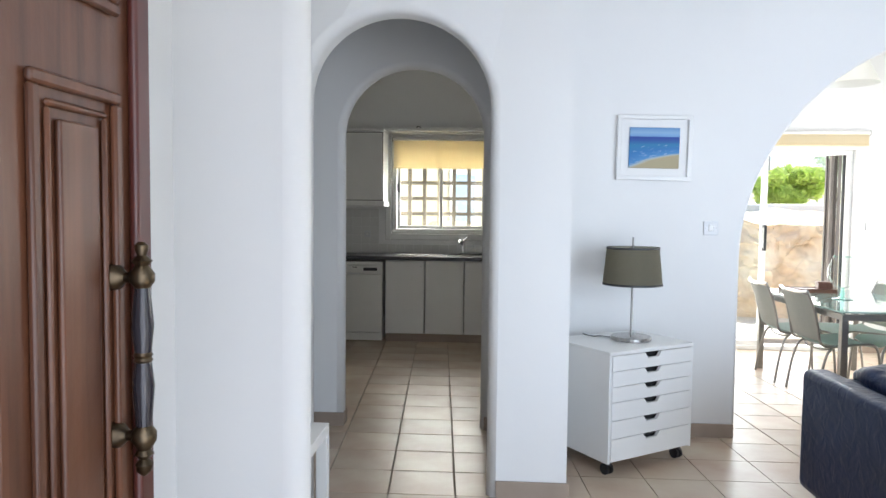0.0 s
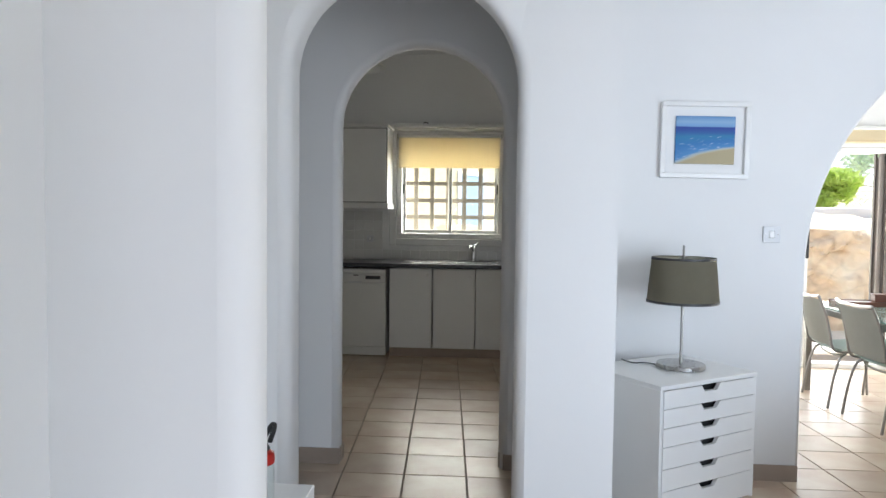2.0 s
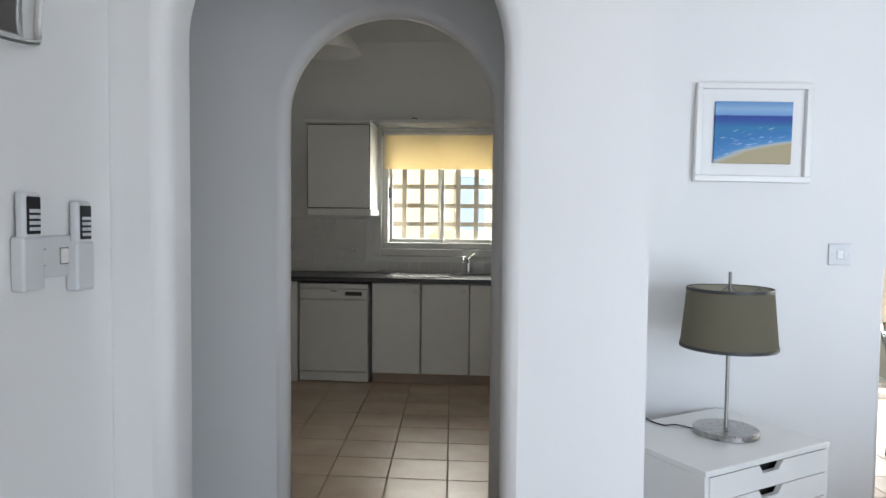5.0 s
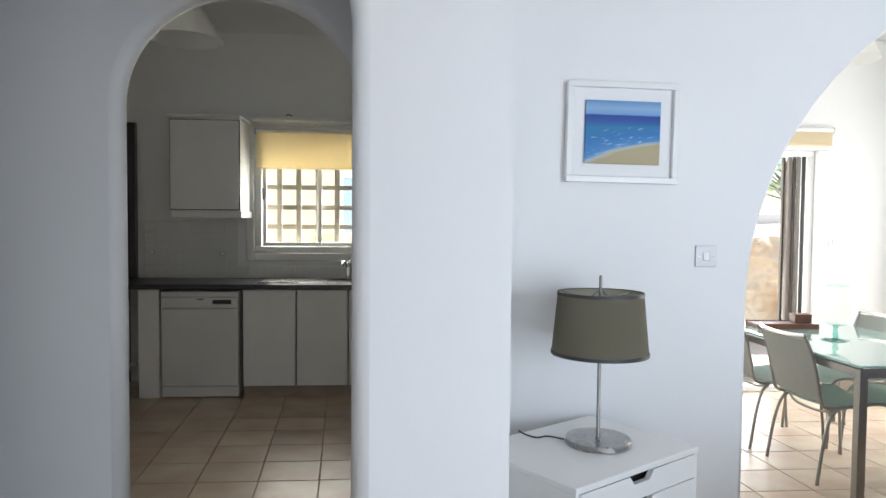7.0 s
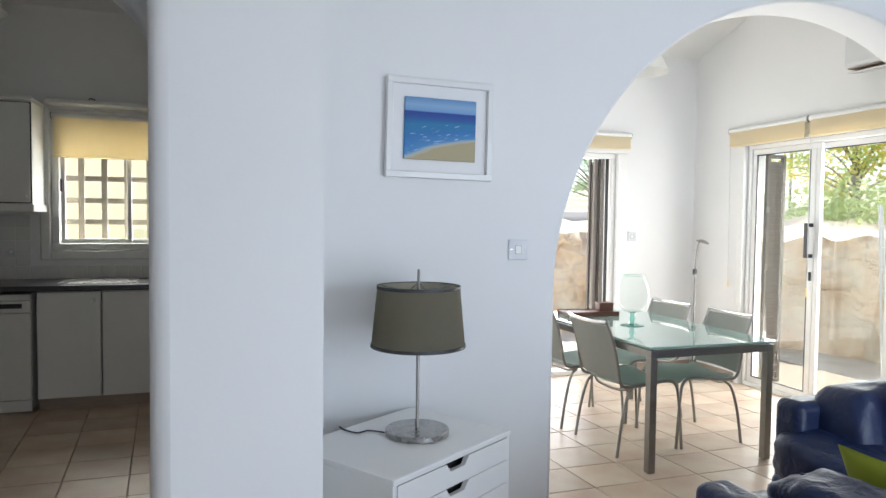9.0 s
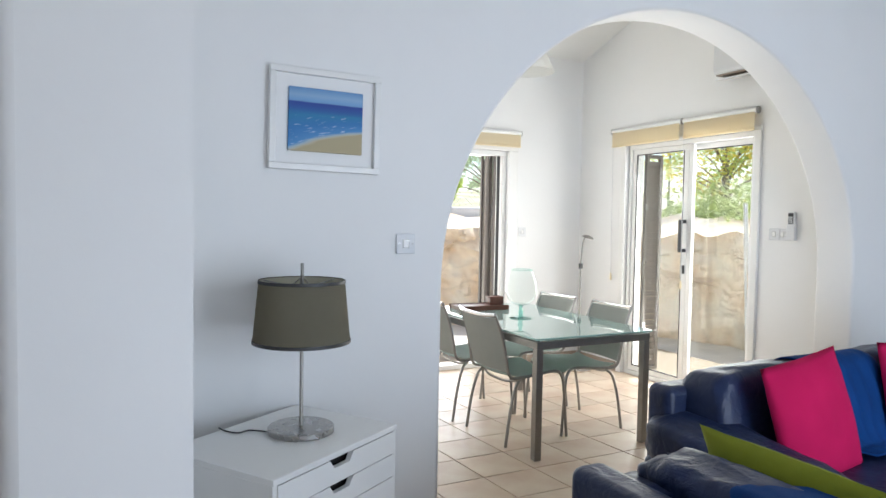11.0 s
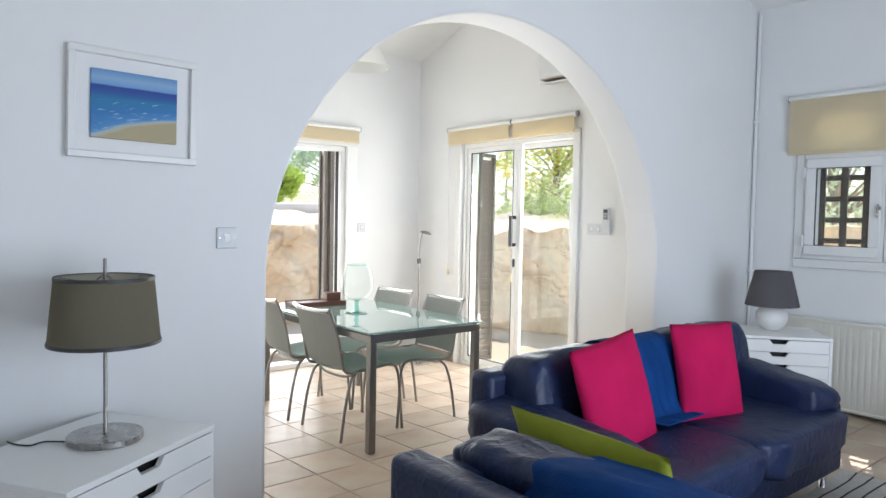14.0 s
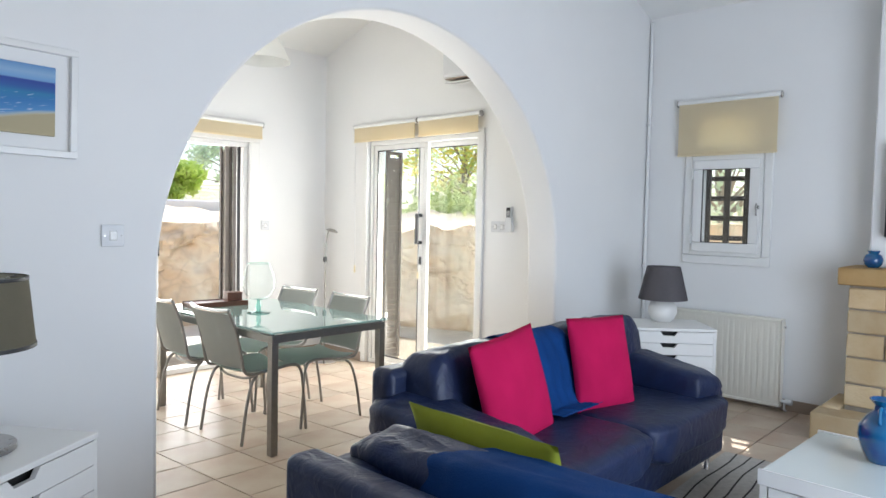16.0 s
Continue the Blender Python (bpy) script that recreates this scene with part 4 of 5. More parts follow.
def louvre_shutter(place, turn, w, h, label):
    t = thing("louvred_shutter", label, "shutter", place, turn)
    part("frame", frame_bars(-w / 2, w / 2, 0, h, min(0.06, w * 0.16), 0, 0.04), SHUTTER, t)
    one = None
    n = int((h - 0.062) / 0.055)
    for i in range(n):
        if one is None:
            one = part("slat", boxes((-w / 2 + 0.03, w / 2 - 0.03, -0.003, 0.003, -0.028, 0.028), bevel=0.002, segments=1), SHUTTER, t)
            data = one.data
            s = one
        else:
            s = new("slat", data)
            s.parent = t
        s.matrix_basis = pose(0, 0.02, 0.034 + 0.055 * (i + 0.5), 14, 0, 0)
    for z in (0.4, 1.0, 1.5):
        part("hinge", boxes((-w / 2 - 0.01, -w / 2 + 0.02, -0.012, 0.0, z, z + 0.06), bevel=0.002, segments=1), STEEL, t)


louvre_shutter((5.135, 6.34, 0.0), 0, 0.20, 2.02, "grey-brown louvred shutter folded open outside the terrace door")
louvre_shutter((3.90, 7.32, 0.0), 90, 0.12, 1.98, "grey-brown louvred shutter folded open outside the garden door")

# small barred window; its face is towards -x
sw = tagged(thing("window_1", "small white casement window with dark bars outside", "window", (6.05, 3.485, 0), -90), kind="structure")
part("window_trim", boxes((-0.34, -0.277, -0.025, 0, 1.132, 1.93), (0.277, 0.34, -0.025, 0, 1.132, 1.93), (-0.34, 0.34, -0.028, 0, 1.062, 1.13), bevel=0.008), PVC, sw)
part("window_frame", frame_bars(-0.275, 0.275, 1.132, 1.925, 0.045, -0.035, 0.03), PVC, sw)
ca = part("casement", frame_bars(-0.256, 0.256, 1.16, 1.888, 0.075, -0.055, -0.036, 0.007), PVC, sw)
pane(-0.181, 0.181, 1.235, 1.813, -0.044, ca)
part("gasket", frame_bars(-0.183, 0.183, 1.233, 1.815, 0.006, -0.05, -0.038, 0.0), BLACK, ca, "dark rubber gasket")
for z in (1.22, 1.74):
    part("hinge", boxes((-0.272, -0.254, -0.066, -0.036, z, z + 0.085), bevel=0.004), PVC, sw)
part("handle", boxes((0.236, 0.262, -0.08, -0.054, 1.50, 1.53), (0.243, 0.255, -0.092, -0.078, 1.45, 1.545), bevel=0.003), STEEL, sw, "steel catch")
fan = part("fanlight", frame_bars(-0.19, 0.19, 1.955, 2.20, 0.02, 0.02, 0.05), PVC, sw)
pane(-0.17, 0.17, 1.975, 2.18, 0.035, fan)
gr = thing("window_bars", "dark brown security bars outside the small window", "grille", (6.16, 3.485, 0), -90)
for x in (-0.20, -0.045, 0.11):
    part("bar", boxes((x - 0.024, x + 0.024, 0, 0.02, 1.15, 1.90), bevel=0.003, segments=1), BARS, gr)
for z in (1.27, 1.43, 1.59, 1.75):
    part("bar", boxes((-0.23, 0.23, 0.021, 0.041, z - 0.02, z + 0.02), bevel=0.003, segments=1), BARS, gr)

# kitchen window
kw = tagged(thing("window_2", "white sliding kitchen window with pale bars outside", "window", (-0.24, 7.62, 0), 0), kind="structure")
part("window_trim", boxes((-0.63, -0.56, -0.025, 0, 1.06, 2.28), (0.56, 0.63, -0.025, 0, 1.06, 2.28), (-0.56, 0.56, -0.025, 0, 1.06, 1.13), (-0.66, 0.66, -0.05, 0, 2.25, 2.31), bevel=0.008), PVC, kw)
part("window_frame", frame_bars(-0.558, 0.558, 1.132, 2.248, 0.055, 0.01, 0.10), PVC, kw)
for x0, x1, y in ((-0.50, 0.02, 0.05), (-0.02, 0.50, 0.075)):
    s_ = part("sash", frame_bars(x0, x1, 1.188, 2.19, 0.035, y, y + 0.02), PVC, kw)
    pane(x0 + 0.036, x1 - 0.036, 1.224, 2.154, y + 0.008, s_)
part("catch", boxes((-0.50, -0.485, 0.035, 0.05, 1.60, 1.70), bevel=0.002, segments=1), BLACK, kw)
part("catch", boxes((0.485, 0.50, 0.035, 0.05, 1.60, 1.70), bevel=0.002, segments=1), BLACK, kw)
part("hook", tube(bmesh.new(), curve_points([(-0.28, -0.03, 2.31), (-0.27, -0.03, 2.335), (-0.24, -0.03, 2.33), (-0.22, -0.03, 2.315)]), 0.005, 6), BLACK, kw)
kg = thing("window_bars", "pale painted security bars outside the kitchen window", "grille", (-0.24, 7.78, 0), 0)
for k in range(7):
    x = -0.54 + 0.171 * k
    part("bar", boxes((x - 0.023, x + 0.023, 0, 0.02, 1.14, 2.24), bevel=0.002, segments=1), LIGHTBARS, kg)
for z in (1.36, 1.535, 1.715, 1.90, 2.08):
    part("bar", boxes((-0.555, 0.555, 0.021, 0.041, z - 0.022, z + 0.022), bevel=0.002, segments=1), LIGHTBARS, kg)

# entrance door, swung open into the lobby
ed = tagged(thing("door_3", "varnished brown panelled entrance door standing open", "door", (-0.27, 0.12, 0), 88.5), kind="structure")
part("leaf", boxes((0.0, 0.885, 0.0, 0.045, 0.01, 2.12), bevel=0.003), DOORWOOD, ed)
part("cover_strip", boxes((0.835, 0.878, -0.016, 0.0, 0.01, 2.12), bevel=0.007, segments=3), REDWOOD, ed, "reddish rounded cover strip")
part("rebate", boxes((0.885, 0.915, 0.012, 0.04, 0.01, 2.12), bevel=0.002, segments=1), BLACKWOOD, ed, "dark rebate")
for x0, x1 in ((0.08, 0.30), (0.345, 0.565), (0.61, 0.805)):
    for z0, z1 in ((0.12, 0.66), (0.74, 1.53), (1.64, 2.03)):
        for inset, out, w in ((0.0, 0.012, 0.018), (0.032, 0.009, 0.010)):
            part("moulding", frame_bars(x0 + inset, x1 - inset, z0 + inset, z1 - inset, w, -out, 0.0, 0.004), DOORWOOD, ed)
        part("panel", boxes((x0 + 0.055, x1 - 0.055, -0.010, 0.0, z0 + 0.055, z1 - 0.055), bevel=0.0045, segments=2), DOORWOOD, ed)
hn = part("door_handle", lathe(bmesh.new(), [(0.004, 0.965), (0.011, 0.972), (0.013, 0.982), (0.007, 0.99), (0.014, 0.997), (0.010, 1.004), (0.018, 1.018), (0.018, 1.03), (0.011, 1.04)], 20, (0.79, -0.047, 0)), BRONZE, ed, "aged bronze and black turned pull handle")
part("grip", lathe(bmesh.new(), [(0.011, 1.04), (0.013, 1.06), (0.016, 1.10), (0.012, 1.135)], 20, (0.79, -0.047, 0)), BLACKWOOD, hn, "black turned grip")
part("ring", lathe(bmesh.new(), [(0.012, 1.135), (0.014, 1.138), (0.012, 1.142), (0.014, 1.146), (0.012, 1.15)], 20, (0.79, -0.047, 0)), BRONZE, hn)
part("grip", lathe(bmesh.new(), [(0.012, 1.15), (0.016, 1.19), (0.013, 1.225), (0.011, 1.245)], 20, (0.79, -0.047, 0)), BLACKWOOD, hn, "black turned grip")
part("finial", lathe(bmesh.new(), [(0.011, 1.245), (0.018, 1.255), (0.018, 1.266), (0.010, 1.278), (0.015, 1.285), (0.007, 1.293), (0.010, 1.302), (0.010, 1.308), (0.004, 1.313)], 20, (0.79, -0.047, 0)), BRONZE, hn)
for z in (1.024, 1.26):
    part("mount", grown(lathe(bmesh.new(), [(0.020, 0.0), (0.018, 0.012), (0.008, 0.022), (0.008, 0.046)], 18), pose(0.79, 0.0, z, 90, 0, 0)), BRONZE, hn)

# ---------------------------------------------------------------- kitchen
KY = 7.02
wt = mesh_object("worktop", boxes((-1.95, 1.75, KY - 0.02, 7.618, 0.868, 0.908), bevel=0.006), COUNTER, True)
tagged(wt, "dark speckled kitchen worktop over the white units", "worktop")
pier = mesh_object("plaster_pier", boxes((-1.585, -1.425, KY + 0.01, 7.60, 0.0, 0.866), bevel=0.006), PLASTER, True)
tagged(pier, "white plastered pier that carries the worktop end", "pier")
dw = thing("dishwasher", "white freestanding dishwasher under the dark worktop", "dishwasher", (-1.105, KY, 0))
part("body", boxes((-0.298, 0.298, 0.02, 0.56, 0.02, 0.85), bevel=0.004), APPLIANCE, dw)
part("door", boxes((-0.297, 0.297, -0.012, 0.02, 0.10, 0.715), bevel=0.006), APPLIANCE, dw)
cp = part("control_panel", boxes((-0.297, 0.297, -0.012, 0.02, 0.72, 0.805), bevel=0.006), APPLIANCE, dw)
part("display", boxes((0.10, 0.245, -0.016, -0.011, 0.752, 0.785), bevel=0.001, segments=1), BLACK, cp, "black display")
part("grip", boxes((-0.075, 0.065, -0.02, -0.008, 0.715, 0.73), bevel=0.005), SWITCH, cp)
part("badge", boxes((-0.02, 0.03, -0.0145, -0.012, 0.785, 0.793)), BLACK, cp)
for k in range(3):
    part("button", boxes((-0.26 + k * 0.022, -0.248 + k * 0.022, -0.016, -0.012, 0.765, 0.772)), SWITCH, cp)
part("lid", boxes((-0.298, 0.298, -0.006, 0.56, 0.812, 0.848), bevel=0.004), APPLIANCE, dw)
part("plinth", boxes((-0.297, 0.297, 0.0, 0.03, 0.012, 0.092), bevel=0.003), APPLIANCE, dw)


def base_unit(x0, x1, label, double=False):
    t = thing("base_cabinet", label, "cabinet", (x0, KY, 0), group="kitchen base cabinets")
    w = x1 - x0
    part("body", boxes((0, w, 0.02, 0.58, 0.09, 0.866)), CUPBOARD, t)
    d = part("door", boxes((0.003, w - 0.003, 0.0, 0.019, 0.095, 0.858), bevel=0.003), CUPBOARD, t)
    part("knob", grown(lathe(bmesh.new(), [(0.006, 0), (0.006, 0.012), (0.016, 0.018), (0.016, 0.026), (0.008, 0.03)], 16), pose(w - 0.045, 0.0, 0.80, 90, 0, 0)), CUPBOARD, d, "round white knob")


for i, (x0, x1) in enumerate(((-0.775, -0.362), (-0.352, 0.052), (0.060, 0.46), (0.47, 0.87), (0.88, 1.74))):
    base_unit(x0, x1, "white kitchen base cabinet with a round knob under the worktop")
structure("plinth", boxes((-0.775, 1.74, KY + 0.05, KY + 0.07, 0.0, 0.088), bevel=0.002, segments=1), SKIRT, "terracotta tile plinth under the cabinets")

uc = thing("wall_cabinet", "white kitchen wall cabinet with a light pelmet", "cabinet", (-1.40, 7.21, 0))
part("body", boxes((0.0, 0.565, 0.02, 0.405, 1.47, 2.24), bevel=0.002, segments=1), CUPBOARD, uc)
# black sheet behind the door paints the shadow line around its edge
part("door_shadow", boxes((0.004, 0.561, 0.012, 0.0215, 1.496, 2.229)), SHADOW_FILL, uc)
ud = part("door", boxes((0.010, 0.555, 0.0, 0.011, 1.502, 2.223), bevel=0.003), CUPBOARD, uc)
part("knob", grown(lathe(bmesh.new(), [(0.006, 0), (0.006, 0.012), (0.014, 0.018), (0.014, 0.024), (0.008, 0.028)], 16), pose(0.53, 0, 1.55, 90, 0, 0)), CUPBOARD, ud)
part("pelmet", boxes((0.02, 0.58, -0.01, 0.02, 1.435, 1.49), (0.56, 0.58, 0.02, 0.40, 1.435, 1.49), bevel=0.006), CUPBOARD, uc)
part("cornice", boxes((-0.01, 0.575, -0.015, 0.405, 2.24, 2.265), bevel=0.005), CUPBOARD, uc)
shelf = mesh_object("window_pelmet", boxes((-0.80, 0.45, 7.42, 7.60, 2.262, 2.30), bevel=0.008), CUPBOARD, True)
tagged(shelf, "white moulded pelmet board above the kitchen window", "pelmet")

# glazed tiles between worktop and window
bt = thing("splashback", "glazed white square wall tiles behind the worktop", "tiles", kind="structure")
backing = part("adhesive", boxes((-1.74, 1.75, 7.612, 7.6195, 0.91, 1.06), (-1.74, -0.88, 7.612, 7.6195, 1.06, 1.46)), PLASTER, bt)
tile_mesh = None
for row in range(5):
    for col in range(24 if row < 1 else 8):
        ob = None
        if tile_mesh is None:
            ob = part("tile", boxes((-0.0485, 0.0485, -0.007, 0, -0.0485, 0.0485), bevel=0.004, segments=2), WALLTILE, bt)
            tile_mesh = ob.data
        else:
            ob = new("tile", tile_mesh)
            ob.parent = bt
        ob.matrix_basis = pose(-1.69 + 0.1 * col, 7.612, 0.962 + 0.1 * row, random.uniform(-0.5, 0.5), 0, 0)

sink = thing("kitchen_sink", "stainless steel sink and drainer set in the worktop", "sink", (-0.05, 7.30, 0.908))
part("drainer", boxes((-0.62, -0.12, -0.2, 0.2, 0.0, 0.008), bevel=0.003), STEEL, sink)
rim_part = part("bowl_rim", frame_bars(-0.11, 0.32, -0.2, 0.2, 0.02, 0.0, 0.009), STEEL, sink)
rim_part.matrix_basis = pose(0, 0, 0.009, -90, 0, 0)
fa = thing("tap", "chrome mixer tap behind the sink", "tap", (0.02, 7.53, 0.908))
part("body", lathe(bmesh.new(), [(0.028, 0), (0.028, 0.006), (0.021, 0.012), (0.021, 0.12), (0.017, 0.135)], 20), CHROME, fa)
part("spout", tube(bmesh.new(), curve_points([(0, 0, 0.10), (-0.02, -0.07, 0.15), (-0.03, -0.15, 0.16), (-0.03, -0.19, 0.135)]), 0.011, 10), CHROME, fa)
part("lever", tube(bmesh.new(), curve_points([(0, 0, 0.135), (0.02, -0.02, 0.165), (0.06, -0.05, 0.195)]), [0.014] * 8 + [0.008] * 9, 8), CHROME, fa)

fr = thing("door_4", "dark wooden door frame at the kitchen's side", "door", kind="structure")
part("jamb", boxes((-1.86, -1.79, 7.55, 7.615, 0.91, 2.24), bevel=0.004), BLACKWOOD, fr)
part("jamb", boxes((-2.9, -1.86, 7.56, 7.615, 0.0, 2.24), bevel=0.004), BLACKWOOD, fr)


def radiator(place, turn, w, h, label):
    t = thing("radiator", label, "radiator", place, turn)
    n = int(w / 0.042)
    part("panel", boxes((0, w, -0.055, -0.045, 0.02, h - 0.02), (0, w, -0.012, -0.004, 0.02, h - 0.02)), RADIATOR, t)
    for i in range(n):
        x = (i + 0.5) * w / n
        part("rib", boxes((x - 0.014, x + 0.014, -0.062, -0.054, 0.035, h - 0.035), bevel=0.005, segments=1), RADIATOR, t)
    part("top_grille", boxes((-0.004, w + 0.004, -0.072, 0.0, h - 0.02, h), bevel=0.004), RADIATOR, t)
    for x in (-0.006, w):
        part("side_cover", boxes((x, x + 0.006, -0.072, 0.0, 0.01, h - 0.02), bevel=0.002, segments=1), RADIATOR, t)
    part("bottom_edge", boxes((0, w, -0.066, -0.004, 0.005, 0.025), bevel=0.004), RADIATOR, t)
    part("vent_plug", grown(lathe(bmesh.new(), [(0.01, 0), (0.01, 0.02)], 12), pose(w + 0.004, -0.035, h - 0.06, 0, 90, 0)), CHROME, t)
    v = part("valve", grown(lathe(bmesh.new(), [(0.013, 0), (0.013, 0.03), (0.020, 0.035), (0.022, 0.075), (0.016, 0.08)], 16), pose(w + 0.004, -0.035, 0.05, 0, 90, 0)), SWITCH, t, "white thermostat valve")
    part("pipe", tube(bmesh.new(), curve_points([(w + 0.03, -0.035, 0.05), (w + 0.03, -0.035, 0.0), (w + 0.03, 0.0, -0.03), (w + 0.03, 0.03, -0.03)]), 0.008, 8), SWITCH, t)
    return t


radiator((6.02, 3.90, 0.03), -90, 0.885, 0.66, "cream ribbed panel radiator under the small window")
radiator((-2.75, 7.545, 0.12), 0, 0.9, 0.6, "cream ribbed panel radiator in the kitchen")

# ---------------------------------------------------------------- living room, window end
drawer_unit((5.06, 3.47, 0), -50, 0.64, 0.47, 0.66, True, "white drawer unit with cut-out pulls beside the sofa")
l2 = thing("table_lamp", "white ball table lamp with a grey shade on the drawer unit", "lamp", (5.335, 3.655, 0.66))
part("base", lathe(bmesh.new(), [(0.055, 0), (0.06, 0.004), (0.085, 0.03), (0.103, 0.07), (0.100, 0.115), (0.075, 0.15), (0.035, 0.168), (0.02, 0.18), (0.012, 0.21)], 36), CERAMIC, l2, "round white ceramic base")
part("shade", shade_mesh(0.175, 0.118, 0.165, 0.405), SHADE_GREY, l2, "grey cloth shade")
part("collar", lathe(bmesh.new(), [(0.016, 0.20), (0.016, 0.25), (0.03, 0.255), (0.03, 0.26)], 16), CHROME, l2)

pp = mesh_object("wall_pipe", tube(bmesh.new(), [(6.028, 4.153, 0.02), (6.028, 4.153, 3.06)], 0.014, 12), PLASTER, True)
tagged(pp, "white painted cable pipe in the room's corner", "pipe")
part("clip", boxes((6.01, 6.05, 4.135, 4.172, 2.2, 2.22), (6.01, 6.05, 4.135, 4.172, 1.0, 1.02), bevel=0.003), PLASTER, pp)

ct = thing("coffee_table", "white coffee table with a pale glass top on the rug", "coffee table", (3.65, 1.69, 0), -2)
part("top", boxes((-0.355, 0.355, -0.60, 0.60, 0.40, 0.44), bevel=0.003), LACQUER, ct)
part("glass_top", boxes((-0.35, 0.35, -0.595, 0.595, 0.444, 0.45), bevel=0.001, segments=1), material("back_painted_white_glass", (0.66, 0.71, 0.68), 0.05, vary=0.01, coat=0.5), ct, "pale glass top")
for x in (-0.365, 0.355):
    part("edge", boxes((x, x + 0.01, -0.605, 0.605, 0.395, 0.455), bevel=0.002, segments=1), LACQUER, ct)
for y in (-0.60, 0.57):
    part("end_panel", boxes((-0.355, 0.355, y, y + 0.03, 0.02, 0.40), bevel=0.003), LACQUER, ct)
part("drawer_front", boxes((-0.36, -0.342, -0.565, 0.565, 0.16, 0.392), bevel=0.003), LACQUER, ct)
part("shelf", boxes((-0.34, 0.34, -0.57, 0.57, 0.12, 0.145), bevel=0.002, segments=1), LACQUER, ct)
v2 = thing("blue_vase", "blue and teal glazed pottery vase on the coffee table", "vase", (3.76, 1.985, 0.451))
part("body", lathe(bmesh.new(), [(0.05, 0), (0.055, 0.004), (0.075, 0.05), (0.088, 0.10), (0.085, 0.14), (0.06, 0.18), (0.034, 0.205), (0.032, 0.225), (0.052, 0.25), (0.05, 0.252), (0.03, 0.226)], 36, cap=False), TEALGLAZE, v2)
for s in (-1, 1):
    part("handle", tube(bmesh.new(), curve_points([(s * 0.034, 0, 0.225), (s * 0.07, 0, 0.222), (s * 0.082, 0, 0.19), (s * 0.07, 0, 0.165)]), 0.007, 8), TEALGLAZE, v2)

rug = thing("rug", "white wool rug with thin charcoal stripes on the tiles", "rug", (3.75, 1.92, 0.0), 3)
part("rug_surface", boxes((-0.95, 1.05, -0.75, 0.98, 0.0, 0.012), bevel=0.004), RUGM, rug)
for i in range(23):
    y = -0.70 + i * 0.073
    pts = [(-0.95 + 2.0 * k / 12, y + 0.012 * math.sin(k * 1.3 + i), 0.0125) for k in range(13)]
    bm = bmesh.new()
    sheet(bm, [[(p[0], p[1] + d, p[2]) for p in pts] for d in (0, 0.010)], 0.002)
    part("stripe", bm, RUGLINE, rug, "charcoal stripe", False)

# fireplace of sandstone blocks
fp = thing("fireplace", "sandstone block fireplace with an ochre mantel slab", "fireplace", (5.66, 1.85, 0))
part("core", boxes((0.02, 0.39, -0.68, 0.68, 0.0, 1.02)), MORTAR, fp)
part("chimney_breast", boxes((0.12, 0.39, -0.62, 0.60, 1.12, 3.3), bevel=0.01), PLASTER, fp)
part("mantel", boxes((-0.08, 0.39, -0.76, 0.735, 1.005, 1.12), bevel=0.012, segments=2), MANTEL, fp, "thick ochre stone slab")
z = 0.205
row = 0
while z < 0.99:
    h = (0.15, 0.175, 0.16, 0.155, 0.145)[row % 5]
    h = min(h, 1.0 - z)
    cuts = [-0.69, -0.22, 0.25, 0.69] if row % 2 else [-0.69, -0.45, 0.02, 0.47, 0.69]
    for y0, y1 in zip(cuts, cuts[1:]):
        bm = boxes((0.0 + random.uniform(-0.006, 0.006), 0.385, y0 + 0.006, y1 - 0.006, z + 0.006, z + h - 0.006), bevel=0.009, segments=2)
        part("block", bm, SANDSTONE, fp)
    z += h
    row += 1
for y0, y1 in ((-0.84, -0.30), (-0.29, 0.27), (0.28, 0.82)):
    part("hearth_block", boxes((-0.24, 0.0, y0, y1, 0.0, 0.185), bevel=0.012), SANDSTONE, fp)
part("hearth_block", boxes((-0.06, 0.385, 0.69, 0.80, 0.0, 0.20), bevel=0.012), SANDSTONE, fp)
v3 = thing("small_pot", "small dark blue glazed pot on the mantel", "pot", (5.75, 2.42, 1.12))
part("body", lathe(bmesh.new(), [(0.03, 0), (0.05, 0.02), (0.058, 0.05), (0.048, 0.08), (0.03, 0.092), (0.038, 0.11), (0.034, 0.11), (0.026, 0.092)], 28, cap=False), TEALGLAZE, v3)
tv = thing("television", "flat black television on the chimney breast", "television", (5.76, 1.86, 1.62))
part("casing", boxes((-0.06, 0.0, -0.52, 0.50, -0.30, 0.30), bevel=0.008), BLACK, tv)
part("screen", boxes((-0.063, -0.06, -0.50, 0.48, -0.27, 0.28)), material("dark_screen", (0.01, 0.01, 0.012), 0.08), tv)
part("bracket", boxes((0.0, 0.02, -0.1, 0.1, -0.1, 0.1)), BLACK, tv)

# ---------------------------------------------------------------- lobby
lt = thing("side_table", "low white open-sided table behind the lobby nib", "table", (-0.4925, 2.42, 0))
part("top", boxes((-0.1575, 0.1575, -0.23, 0.23, 0.455, 0.50), bevel=0.003), LACQUER, lt)
for x in (-0.1575, 0.1125):
    for y in (-0.23, 0.185):
        part("leg", boxes((x, x + 0.045, y, y + 0.045, 0.0, 0.455), bevel=0.002, segments=1), LACQUER, lt)
part("shelf", boxes((-0.11, 0.11, -0.22, 0.22, 0.16, 0.18), bevel=0.002, segments=1), LACQUER, lt)
bx = mesh_object("black_box", boxes((-0.095, 0.095, -0.1, 0.1, 0, 0.055), bevel=0.008), BLACK, True)
bx.matrix_basis = pose(-0.49, 2.45, 0.18)
tagged(bx, "flat black plastic box on the side table's shelf", "box")
